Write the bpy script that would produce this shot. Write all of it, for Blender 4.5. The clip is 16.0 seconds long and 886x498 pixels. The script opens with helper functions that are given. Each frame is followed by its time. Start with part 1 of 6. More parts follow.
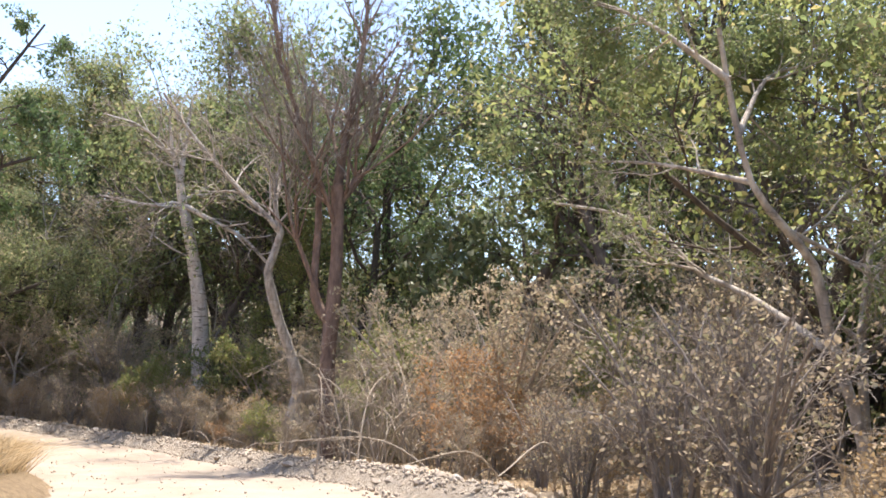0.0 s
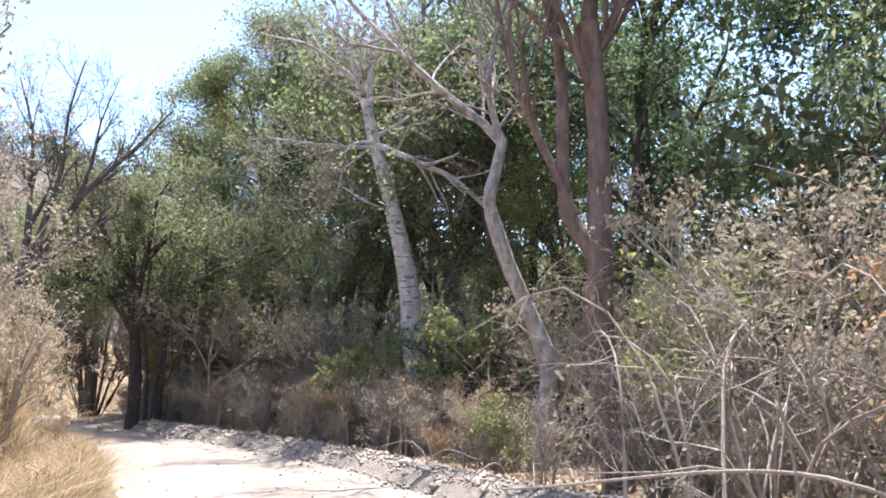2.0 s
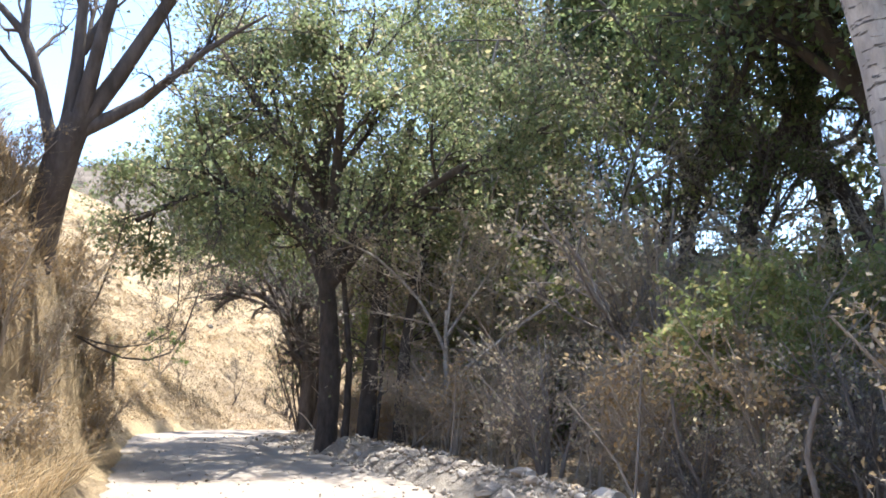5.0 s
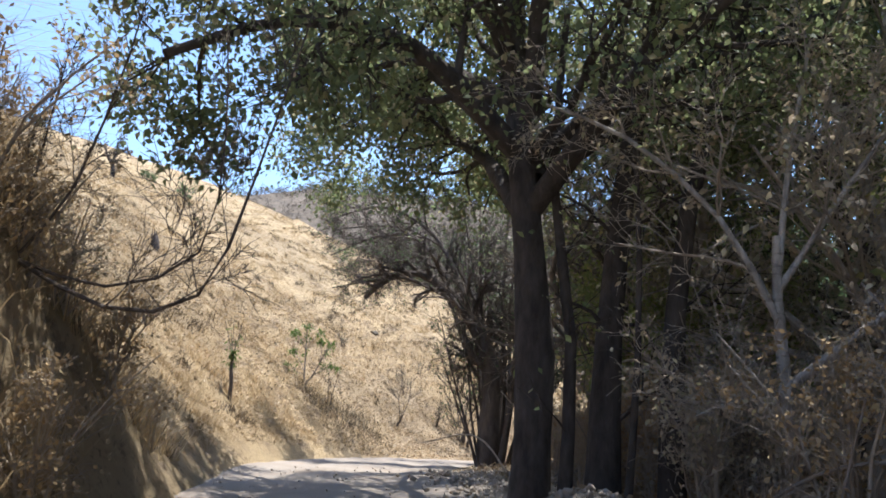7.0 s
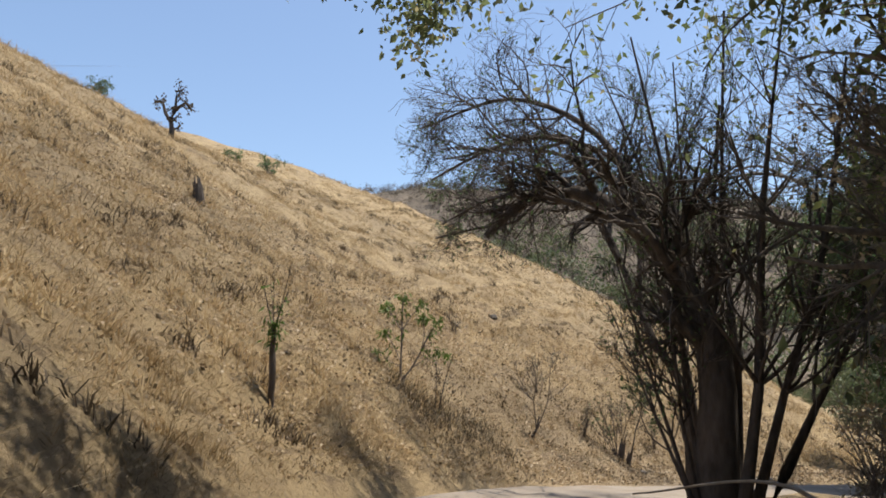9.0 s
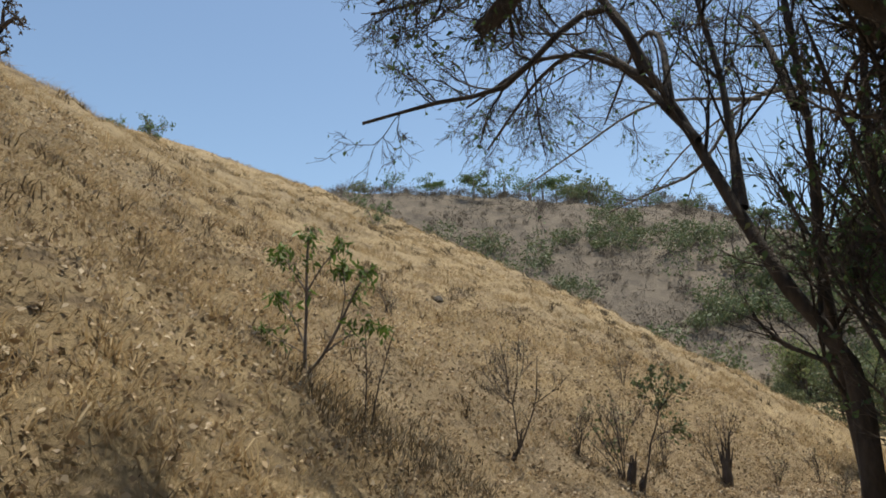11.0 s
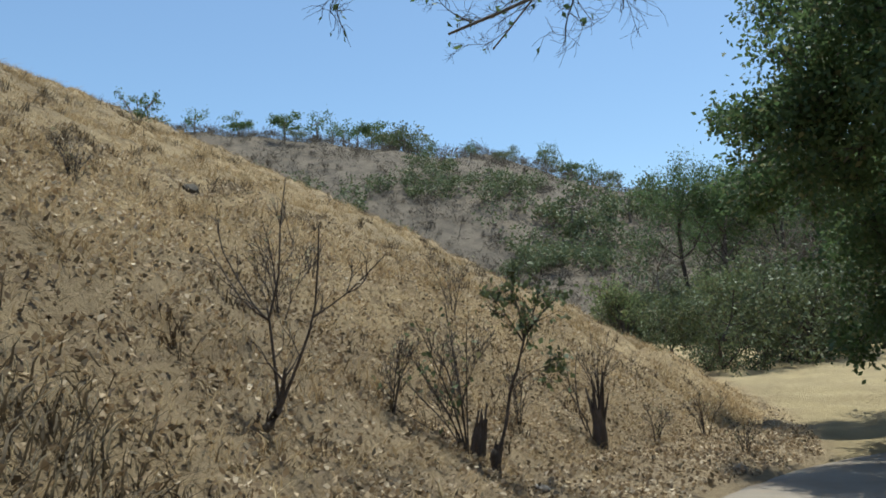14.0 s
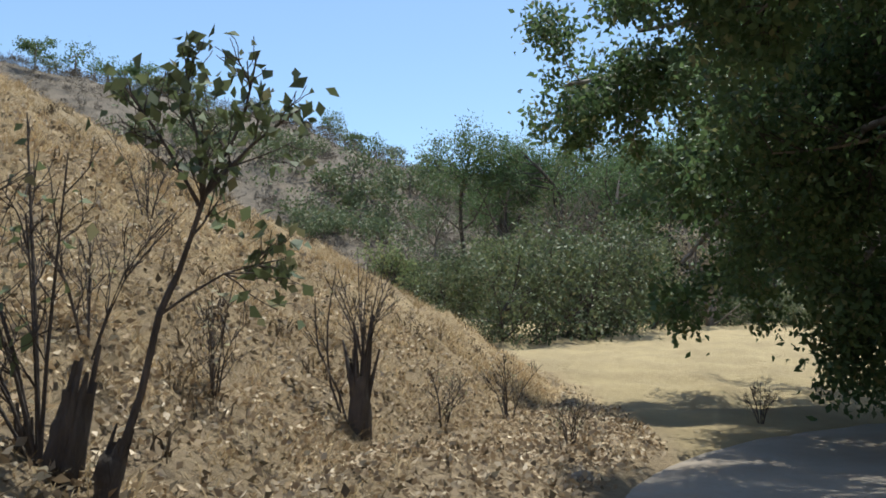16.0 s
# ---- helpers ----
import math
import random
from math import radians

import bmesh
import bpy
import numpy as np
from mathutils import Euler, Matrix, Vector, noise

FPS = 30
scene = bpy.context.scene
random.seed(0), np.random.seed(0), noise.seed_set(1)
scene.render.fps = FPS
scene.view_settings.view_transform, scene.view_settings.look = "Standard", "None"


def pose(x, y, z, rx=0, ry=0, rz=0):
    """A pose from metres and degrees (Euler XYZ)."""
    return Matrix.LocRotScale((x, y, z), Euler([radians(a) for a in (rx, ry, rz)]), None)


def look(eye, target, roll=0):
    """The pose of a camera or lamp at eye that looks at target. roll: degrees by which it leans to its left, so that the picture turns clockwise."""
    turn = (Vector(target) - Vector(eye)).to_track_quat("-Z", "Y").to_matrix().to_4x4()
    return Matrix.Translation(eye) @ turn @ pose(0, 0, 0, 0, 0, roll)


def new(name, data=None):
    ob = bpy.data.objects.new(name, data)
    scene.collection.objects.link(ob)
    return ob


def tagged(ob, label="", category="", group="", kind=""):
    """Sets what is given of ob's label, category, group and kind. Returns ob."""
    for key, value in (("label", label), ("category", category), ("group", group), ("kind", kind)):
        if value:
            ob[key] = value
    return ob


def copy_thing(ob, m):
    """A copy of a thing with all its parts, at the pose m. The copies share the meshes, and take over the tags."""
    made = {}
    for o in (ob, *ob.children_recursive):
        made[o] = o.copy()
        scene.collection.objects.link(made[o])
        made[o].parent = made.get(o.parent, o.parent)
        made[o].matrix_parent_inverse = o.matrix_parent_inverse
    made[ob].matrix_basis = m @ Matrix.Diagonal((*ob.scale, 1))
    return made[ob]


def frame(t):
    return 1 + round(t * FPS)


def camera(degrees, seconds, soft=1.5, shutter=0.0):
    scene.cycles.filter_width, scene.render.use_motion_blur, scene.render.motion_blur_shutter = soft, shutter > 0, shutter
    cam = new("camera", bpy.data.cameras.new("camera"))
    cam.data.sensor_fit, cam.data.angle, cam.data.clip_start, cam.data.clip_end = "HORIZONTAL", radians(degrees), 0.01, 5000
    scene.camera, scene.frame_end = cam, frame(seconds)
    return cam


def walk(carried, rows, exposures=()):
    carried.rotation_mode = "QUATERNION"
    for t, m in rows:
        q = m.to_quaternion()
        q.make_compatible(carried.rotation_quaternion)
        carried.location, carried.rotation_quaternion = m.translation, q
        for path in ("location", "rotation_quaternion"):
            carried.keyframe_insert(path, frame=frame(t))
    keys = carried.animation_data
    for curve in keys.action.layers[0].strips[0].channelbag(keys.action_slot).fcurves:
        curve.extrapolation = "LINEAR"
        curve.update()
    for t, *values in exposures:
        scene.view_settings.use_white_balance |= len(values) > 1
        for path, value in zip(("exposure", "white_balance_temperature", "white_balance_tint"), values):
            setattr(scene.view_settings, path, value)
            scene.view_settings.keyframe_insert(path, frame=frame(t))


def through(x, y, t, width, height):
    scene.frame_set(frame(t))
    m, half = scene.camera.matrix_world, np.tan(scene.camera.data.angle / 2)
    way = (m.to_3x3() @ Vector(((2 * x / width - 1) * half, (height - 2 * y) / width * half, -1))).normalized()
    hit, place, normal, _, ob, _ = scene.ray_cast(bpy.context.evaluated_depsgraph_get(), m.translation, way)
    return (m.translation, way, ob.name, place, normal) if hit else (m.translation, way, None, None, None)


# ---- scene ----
SUN_ELEVATION, SUN_AZIMUTH, SUN_STRENGTH, SKY_STRENGTH = 73, 28, 3.9, 0.125
EXPOSURES = ((0.0, 1.68, 6800, 15), (1.5, 1.85, 6100, 17), (3.5, 1.98, 5850, 16), (4.5, 2.2, 5900, 16), (5.2, 2.0, 6000, 9), (7.3, 1.28, 5900, 11), (8.7, 0.72, 6700, 10), (11.0, 0.34, 6750, 5), (13.0, 0.33, 6300, 1), (14.0, 0.35, 6050, -1), (15.0, 0.37, 6000, 0), (16.0, 0.62, 6100, 3))
cam = camera(58.05, 16.0, soft=1.7)
walk(cam, [
    (0, look((0.001, 0.000, 1.350), (0.980, 1.720, 1.639), 2.82)),
    (0.5, look((1.070, 2.368, 1.223), (1.902, 4.167, 1.490), 1.84)),
    (1, look((1.990, 4.895, 1.060), (2.647, 6.763, 1.335), 0.64)),
    (1.5, look((2.703, 7.368, 0.860), (3.241, 9.278, 1.108), 0.31)),
    (2, look((3.248, 9.984, 0.653), (3.714, 11.911, 0.920), -0.14)),
    (2.5, look((3.767, 12.731, 0.516), (4.123, 14.683, 0.770), -0.72)),
    (3, look((4.000, 15.184, 0.253), (4.258, 17.148, 0.528), -0.95)),
    (3.5, look((4.225, 17.914, -0.025), (4.381, 19.886, 0.266), -1.59)),
    (4, look((4.308, 20.780, -0.287), (4.321, 22.758, 0.006), -0.88)),
    (4.5, look((4.147, 23.479, -0.446), (4.050, 25.452, -0.133), 0.00)),
    (5, look((3.857, 26.339, -0.644), (3.616, 28.297, -0.313), 0.24)),
    (7.5, look((0.221, 37.150, -0.977), (-0.537, 38.957, -0.577), 1.53)),
    (8, look((-0.761, 39.193, -0.963), (-1.596, 40.963, -0.549), 1.08)),
    (8.5, look((-1.783, 41.008, -0.973), (-2.647, 42.755, -0.523), 1.53)),
    (8.7, look((-2.221, 41.871, -0.935), (-3.133, 43.608, -0.547), 1.07)),
    (10.8, look((-6.424, 49.572, -0.948), (-7.225, 51.359, -0.544), -0.23)),
    (11, look((-6.746, 50.267, -0.955), (-7.482, 52.081, -0.542), -0.93)),
    (11.5, look((-7.226, 51.685, -0.964), (-7.920, 53.521, -0.581), -1.39)),
    (12, look((-7.619, 52.935, -1.012), (-8.269, 54.791, -0.646), -1.40)),
    (12.5, look((-7.951, 54.086, -1.035), (-8.528, 55.969, -0.685), -1.13)),
    (13, look((-8.223, 55.270, -1.117), (-8.740, 57.175, -0.796), -1.79)),
    (13.5, look((-8.456, 56.514, -1.166), (-8.879, 58.446, -0.864), -0.79)),
    (14, look((-8.568, 57.859, -1.226), (-8.867, 59.816, -0.938), -2.20)),
    (14.5, look((-8.710, 59.281, -1.310), (-8.909, 61.253, -1.044), -1.80)),
    (15, look((-8.778, 60.701, -1.398), (-8.905, 62.683, -1.159), -1.05)),
    (15.5, look((-8.700, 62.160, -1.545), (-8.663, 64.146, -1.312), -0.17)),
    (16, look((-8.357, 64.073, -1.702), (-8.105, 66.045, -1.485), 0.35)),
], exposures=EXPOSURES)


# ---------- world, sun, exposure ----------
def build_light():
    world = bpy.data.worlds.new("daylight")
    world.use_nodes = True
    scene.world = world
    nt = world.node_tree
    nt.nodes.clear()
    sky = nt.nodes.new("ShaderNodeTexSky")
    sky.sky_type = "NISHITA"
    sky.sun_disc = False
    sky.sun_elevation = radians(SUN_ELEVATION)
    sky.sun_rotation = radians(SUN_AZIMUTH)
    sky.air_density, sky.dust_density, sky.ozone_density = 1.0, 0.6, 1.6
    bg = nt.nodes.new("ShaderNodeBackground")
    bg.inputs["Strength"].default_value = SKY_STRENGTH
    out = nt.nodes.new("ShaderNodeOutputWorld")
    nt.links.new(sky.outputs[0], bg.inputs[0])
    nt.links.new(bg.outputs[0], out.inputs[0])
    sun = bpy.data.lights.new("sun", "SUN")
    sun.energy, sun.angle, sun.color = SUN_STRENGTH, radians(0.6), (1.0, 0.95, 0.86)
    ob = new("sun", sun)
    a, e = radians(SUN_AZIMUTH), radians(SUN_ELEVATION)
    ob.matrix_world = look((math.sin(a) * math.cos(e) * 90, math.cos(a) * math.cos(e) * 90, math.sin(e) * 90), (0, 0, 0))


build_light()


# ---------- materials ----------
class Nodes:
    """A short way to write node materials."""

    def __init__(self, name):
        self.mat = bpy.data.materials.new(name)
        self.mat.use_nodes = True
        self.nt = self.mat.node_tree
        self.nt.nodes.clear()
        self.out = self.add("ShaderNodeOutputMaterial")

    def add(self, kind, **values):
        n = self.nt.nodes.new(kind)
        for k, v in values.items():
            setattr(n, k, v)
        return n

    def put(self, node, socket, value):
        if isinstance(value, bpy.types.NodeSocket):
            self.nt.links.new(value, node.inputs[socket])
        else:
            node.inputs[socket].default_value = value
        return node

    def coords(self, space="Object"):
        return self.add("ShaderNodeTexCoord").outputs[space]

    def world_place(self):
        return self.add("ShaderNodeNewGeometry").outputs["Position"]

    def scaled(self, vec, s):
        m = self.add("ShaderNodeMapping")
        self.put(m, "Vector", vec)
        m.inputs["Scale"].default_value = s
        return m.outputs[0]

    def noise(self, vec, scale, detail=4.0, rough=0.55):
        n = self.add("ShaderNodeTexNoise")
        self.put(n, "Vector", vec)
        n.inputs["Scale"].default_value, n.inputs["Detail"].default_value, n.inputs["Roughness"].default_value = scale, detail, rough
        return n.outputs["Fac"]

    def ramp(self, fac, *stops):
        r = self.add("ShaderNodeValToRGB")
        self.put(r, "Fac", fac)
        el = r.color_ramp.elements
        while len(el) < len(stops):
            el.new(0.5)
        for e, (p, c) in zip(el, stops):
            e.position = p
            e.color = (*c, 1.0) if isinstance(c, tuple) else (c, c, c, 1.0)
        return r.outputs[0]

    def mix(self, fac, a, b, how="MIX"):
        m = self.add("ShaderNodeMix", data_type="RGBA", blend_type=how)
        self.put(m, 0, fac)
        for i, v in ((6, a), (7, b)):
            self.put(m, i, (*v, 1.0) if isinstance(v, tuple) else v)
        return m.outputs[2]

    def island(self):
        return self.add("ShaderNodeNewGeometry").outputs["Random Per Island"]

    def thing(self):
        return self.add("ShaderNodeObjectInfo").outputs["Random"]

    def finish(self, colour, rough=0.85, bump=None, strength=0.4, distance=0.02, glow_through=0.0, spec=0.3):
        p = self.add("ShaderNodeBsdfPrincipled")
        self.put(p, "Base Color", (*colour, 1.0) if isinstance(colour, tuple) else colour)
        self.put(p, "Roughness", rough)
        p.inputs["Specular IOR Level"].default_value = spec
        if bump is not None:
            b = self.add("ShaderNodeBump")
            self.put(b, "Height", bump)
            b.inputs["Strength"].default_value, b.inputs["Distance"].default_value = strength, distance
            self.nt.links.new(b.outputs[0], p.inputs["Normal"])
        shader = p.outputs[0]
        if glow_through:
            t = self.add("ShaderNodeBsdfTranslucent")
            self.put(t, "Color", (*colour, 1.0) if isinstance(colour, tuple) else colour)
            m = self.add("ShaderNodeMixShader")
            m.inputs[0].default_value = glow_through
            self.nt.links.new(shader, m.inputs[1])
            self.nt.links.new(t.outputs[0], m.inputs[2])
            shader = m.outputs[0]
        self.nt.links.new(shader, self.out.inputs[0])
        return self.mat


def mat_ground():
    n = Nodes("dry_ground")
    w = n.world_place()
    big, mid, fine = n.noise(w, 0.12, 3), n.noise(w, 0.9, 5), n.noise(w, 9.0, 6, 0.7)
    streak = n.noise(n.scaled(w, (1.0, 0.22, 1.0)), 2.6, 5, 0.65)
    straw = n.mix(n.ramp(mid, (0.3, 0.0), (0.7, 1.0)), (0.50, 0.375, 0.215), (0.38, 0.28, 0.165))
    straw = n.mix(n.ramp(big, (0.45, 0.0), (0.70, 0.6)), straw, (0.31, 0.245, 0.165))
    straw = n.mix(n.ramp(streak, (0.52, 0.0), (0.64, 0.7)), straw, (0.17, 0.125, 0.085))
    straw = n.mix(n.ramp(fine, (0.54, 0.0), (0.68, 0.7)), straw, (0.13, 0.10, 0.07))
    litter = n.mix(n.ramp(fine, (0.35, 0.0), (0.65, 1.0)), (0.24, 0.18, 0.12), (0.47, 0.355, 0.225))
    zone = n.add("ShaderNodeAttribute", attribute_name="litter").outputs["Fac"]
    far = n.add("ShaderNodeAttribute", attribute_name="scrub").outputs["Fac"]
    colour = n.mix(zone, straw, litter)
    brush = n.mix(n.ramp(n.noise(w, 0.25, 6, 0.7), (0.35, 0.0), (0.65, 1.0)), (0.12, 0.10, 0.08), (0.21, 0.17, 0.13))
    meadow = n.mix(n.ramp(n.noise(w, 0.5, 6, 0.65), (0.35, 0.0), (0.65, 1.0)), (0.50, 0.39, 0.22), (0.40, 0.31, 0.18))
    colour = n.mix(n.add("ShaderNodeAttribute", attribute_name="meadow").outputs["Fac"], colour, meadow)
    colour = n.mix(far, colour, brush)
    soil = n.mix(n.ramp(fine, (0.45, 0.0), (0.7, 1.0)), (0.38, 0.33, 0.27), (0.27, 0.22, 0.17))
    colour = n.mix(n.add("ShaderNodeAttribute", attribute_name="dirt").outputs["Fac"], colour, soil)
    return n.finish(colour, 0.95, n.noise(w, 7.0, 8, 0.75), 1.0, 0.16, spec=0.1)


def mat_road():
    n = Nodes("pale_dirt")
    w = n.world_place()
    mid, fine = n.noise(w, 0.8, 5), n.noise(w, 16.0, 6, 0.7)
    c = n.mix(n.ramp(mid, (0.35, 0.0), (0.7, 1.0)), (0.315, 0.272, 0.225), (0.26, 0.213, 0.168))
    c = n.mix(n.ramp(fine, (0.52, 0.0), (0.72, 0.6)), c, (0.21, 0.172, 0.13))
    c = n.mix(n.ramp(n.noise(w, 2.4, 4), (0.58, 0.0), (0.72, 0.4)), c, (0.33, 0.23, 0.16))
    return n.finish(c, 0.95, fine, 0.5, 0.03, spec=0.1)


def mat_bark(name, light, dark, rings=0.0, scale=6.0):
    n = Nodes(name)
    o = n.coords()
    c = n.mix(n.ramp(n.noise(n.scaled(o, (1, 1, 0.35)), scale, 6, 0.65), (0.35, 0.0), (0.65, 1.0)), light, dark)
    c = n.mix(n.ramp(n.noise(o, 1.3, 3), (0.5, 0.0), (0.75, 0.5)), c, dark)
    h = n.noise(n.scaled(o, (1, 1, 0.3)), scale * 3, 6, 0.7)
    if rings:
        band = n.ramp(n.noise(n.scaled(o, (1.5, 1.5, 7.5)), 1.7, 3, 0.6), (0.57, 0.0), (0.63, rings))
        c = n.mix(n.ramp(n.noise(n.scaled(o, (2.5, 2.5, 1.2)), 1.5, 5, 0.65), (0.46, 0.0), (0.66, 0.55)), c, dark)
        c = n.mix(band, c, (dark[0] * 0.28, dark[1] * 0.28, dark[2] * 0.28))
        h = n.mix(0.5, h, band)
    return n.finish(c, 0.9, h, 1.0, 0.05, spec=0.15)


def mat_leaf(name, a, b, dry=None, share=0.12, through=0.3):
    n = Nodes(name)
    r = n.island()
    c = n.mix(r, a, b)
    if dry:
        c = n.mix(n.ramp(r, (1.0 - share, 0.0), (1.0 - share + 0.01, 1.0)), c, dry)
    c = n.mix(n.ramp(n.noise(n.world_place(), 0.5, 2), (0.4, 0.0), (0.65, 0.45)), c, tuple(0.6 * v for v in a))
    return n.finish(c, 0.55, None, glow_through=through, spec=0.35)


def mat_dry(name, a, b, c3, through=0.15):
    n = Nodes(name)
    c = n.ramp(n.island(), (0.0, a), (0.5, b), (1.0, c3))
    c = n.mix(n.ramp(n.noise(n.world_place(), 0.35, 3), (0.42, 0.0), (0.62, 0.5)), c, tuple(0.62 * v for v in b))
    return n.finish(c, 0.8, None, glow_through=through, spec=0.15)


def mat_stone(name="pale_stone", k=1.0):
    n = Nodes(name)
    o = n.coords()
    c = n.mix(n.noise(o, 5, 5), (0.42 * k, 0.36 * k, 0.29 * k), (0.30 * k, 0.25 * k, 0.20 * k))
    c = n.mix(n.ramp(n.thing(), (0.55, 0.0), (0.95, 0.8)), c, (0.52 * k, 0.47 * k, 0.41 * k))
    return n.finish(c, 0.9, n.noise(o, 18, 6, 0.7), 0.6, 0.02, spec=0.2)


GROUND, ROAD, STONE, DARK_STONE = mat_ground(), mat_road(), mat_stone(), mat_stone("dark_stone", 0.3)
BARK_WHITE = mat_bark("pale_ringed_bark", (0.66, 0.61, 0.55), (0.40, 0.355, 0.315), 0.9)
BARK_PALE = mat_bark("pale_grey_bark", (0.58, 0.525, 0.46), (0.24, 0.205, 0.175), 0.3)
BARK_RED = mat_bark("reddish_brown_bark", (0.31, 0.215, 0.17), (0.145, 0.10, 0.08))
BARK_GREY = mat_bark("grey_brown_bark", (0.30, 0.255, 0.215), (0.15, 0.125, 0.105))
BARK_MID = mat_bark("weathered_bark", (0.17, 0.14, 0.12), (0.085, 0.07, 0.06))
BARK_DARK = mat_bark("dark_bark", (0.13, 0.108, 0.092), (0.06, 0.05, 0.044))
TWIG_TAN = mat_bark("tan_twigs", (0.48, 0.41, 0.33), (0.33, 0.27, 0.21))
TWIG_GREY = mat_bark("grey_twigs", (0.35, 0.305, 0.265), (0.22, 0.185, 0.16))
LEAF_GREEN = mat_leaf("green_leaves", (0.18, 0.235, 0.10), (0.29, 0.32, 0.14), (0.38, 0.34, 0.17), 0.12, 0.58)
LEAF_DARK = mat_leaf("dark_green_leaves", (0.09, 0.148, 0.06), (0.15, 0.21, 0.085), (0.24, 0.24, 0.11), 0.08, 0.45)
LEAF_LIME = mat_leaf("yellow_green_leaves", (0.24, 0.285, 0.10), (0.34, 0.35, 0.135), (0.46, 0.39, 0.18), 0.18, 0.55)
LEAF_MIX = mat_leaf("sunlit_green_leaves", (0.18, 0.225, 0.095), (0.31, 0.33, 0.145), (0.43, 0.40, 0.20), 0.16, 0.55)
LEAF_ORANGE = mat_dry("orange_dry_leaves", (0.53, 0.29, 0.13), (0.45, 0.28, 0.15), (0.53, 0.38, 0.23), 0.35)
LEAF_BROWN = mat_dry("brown_dry_leaves", (0.46, 0.37, 0.26), (0.55, 0.45, 0.32), (0.40, 0.39, 0.22), 0.35)
LEAF_LITTER = mat_dry("fallen_leaves", (0.60, 0.46, 0.30), (0.34, 0.25, 0.16), (0.76, 0.63, 0.46))
STRAW = mat_dry("straw", (0.56, 0.43, 0.25), (0.38, 0.28, 0.155), (0.68, 0.54, 0.34), 0.3)
STRAW_RED = mat_dry("brown_straw", (0.52, 0.375, 0.205), (0.34, 0.24, 0.13), (0.60, 0.45, 0.26), 0.3)
WEED = mat_dry("dark_dry_weeds", (0.20, 0.16, 0.11), (0.15, 0.12, 0.085), (0.24, 0.20, 0.13), 0.1)
SCRUB = mat_dry("leafless_scrub", (0.20, 0.165, 0.13), (0.12, 0.10, 0.08), (0.26, 0.21, 0.16), 0.15)
TUSSOCK = mat_dry("grey_brown_tussock", (0.20, 0.15, 0.10), (0.11, 0.085, 0.06), (0.30, 0.23, 0.145), 0.15)
LEAF_TAWNY = mat_leaf("yellowing_leaves", (0.19, 0.235, 0.11), (0.32, 0.345, 0.165), (0.48, 0.42, 0.24), 0.18, 0.55)
LEAF_OLIVE = mat_leaf("olive_leaves", (0.12, 0.15, 0.07), (0.18, 0.21, 0.10), (0.26, 0.24, 0.13), 0.12)
LEAF_TAN = mat_leaf("withering_tan_leaves", (0.30, 0.27, 0.16), (0.42, 0.36, 0.215), (0.32, 0.36, 0.15), 0.2, 0.5)
LEAF_FRESH = mat_leaf("fresh_green_leaves", (0.10, 0.17, 0.035), (0.15, 0.22, 0.05), None, 0.1, 0.35)


# ---------- terrain ----------
FOOT_Y = (-60, -20, 0, 20, 30, 34, 38, 43, 46, 49, 54, 60, 64, 67, 70, 72.5, 75, 78, 86, 96, 108, 125, 160)
FOOT_X = (-14, -6, -3.0, 0.3, -0.8, -1.9, -3.3, -5.0, -6.4, -8.0, -9.6, -10.3, -9.9, -9.2, -8.8, -8.3, -6.8, -4.9, -1.9, -2.7, -6.5, -30, -110)
STEEP_Y, STEEP = (20, 40, 50, 56, 60, 66, 70, 78, 88, 100), (0.74, 0.78, 0.88, 0.97, 1.00, 0.93, 0.77, 0.63, 0.56, 0.65)
LEVEL_Y = (-40, 0, 8, 15, 20, 27, 36, 50, 60, 66, 74, 82, 98, 116, 170)
LEVEL_Z = (1.5, 0, -0.5, -1.1, -1.6, -2.05, -2.3, -2.3, -2.7, -3.03, -3.32, -3.4, -2.2, -0.7, 2.0)
BANK_Y, BANK_UP = (-10, 8, 20, 30, 34, 38.5, 41.5, 45), (1.2, 1.4, 1.4, 1.8, 3.2, 5.6, 3.0, 0.2)
# where the littered toe of the slope meets road and field
EDGE_Y, EDGE_X = (64, 66, 70, 74.0, 76.8, 80.9, 85.5), (-9.6, -7.8, -6.0, -4.1, -3.4, -2.5, -2.1)
CREST_AT = (-180, -90, -50, -35, -13, -5, 2, 8, 15, 25, 45, 90, 180)
CREST_UP = (7, 8, 12.5, 14.6, 14.8, 13.2, 11.0, 9.6, 8.2, 7.4, 6.5, 6, 7)
# the road's middle: x, y, half width
ROAD_LINE = ((-6.0, -30, 2.6), (-2.5, -12, 2.6), (0.0, 0, 2.7), (2.6, 8, 2.8), (4.1, 16, 2.9), (4.1, 23, 3.0), (3.0, 30, 2.9), (0.9, 36, 2.7), (-1.9, 41.5, 2.5),
             (-4.6, 46.5, 2.4), (-6.7, 51, 2.3), (-7.9, 55.5, 2.3), (-8.2, 60, 2.1), (-7.3, 63.6, 2.2), (-4.6, 68.4, 2.5), (-1.0, 73.0, 3.2), (4.6, 76.6, 3.3), (14, 79.2, 3.2), (40, 82, 3.0))


def eased(y, at, values):
    return (np.interp(y - 3, at, values) + 2 * np.interp(y, at, values) + np.interp(y + 3, at, values)) / 4


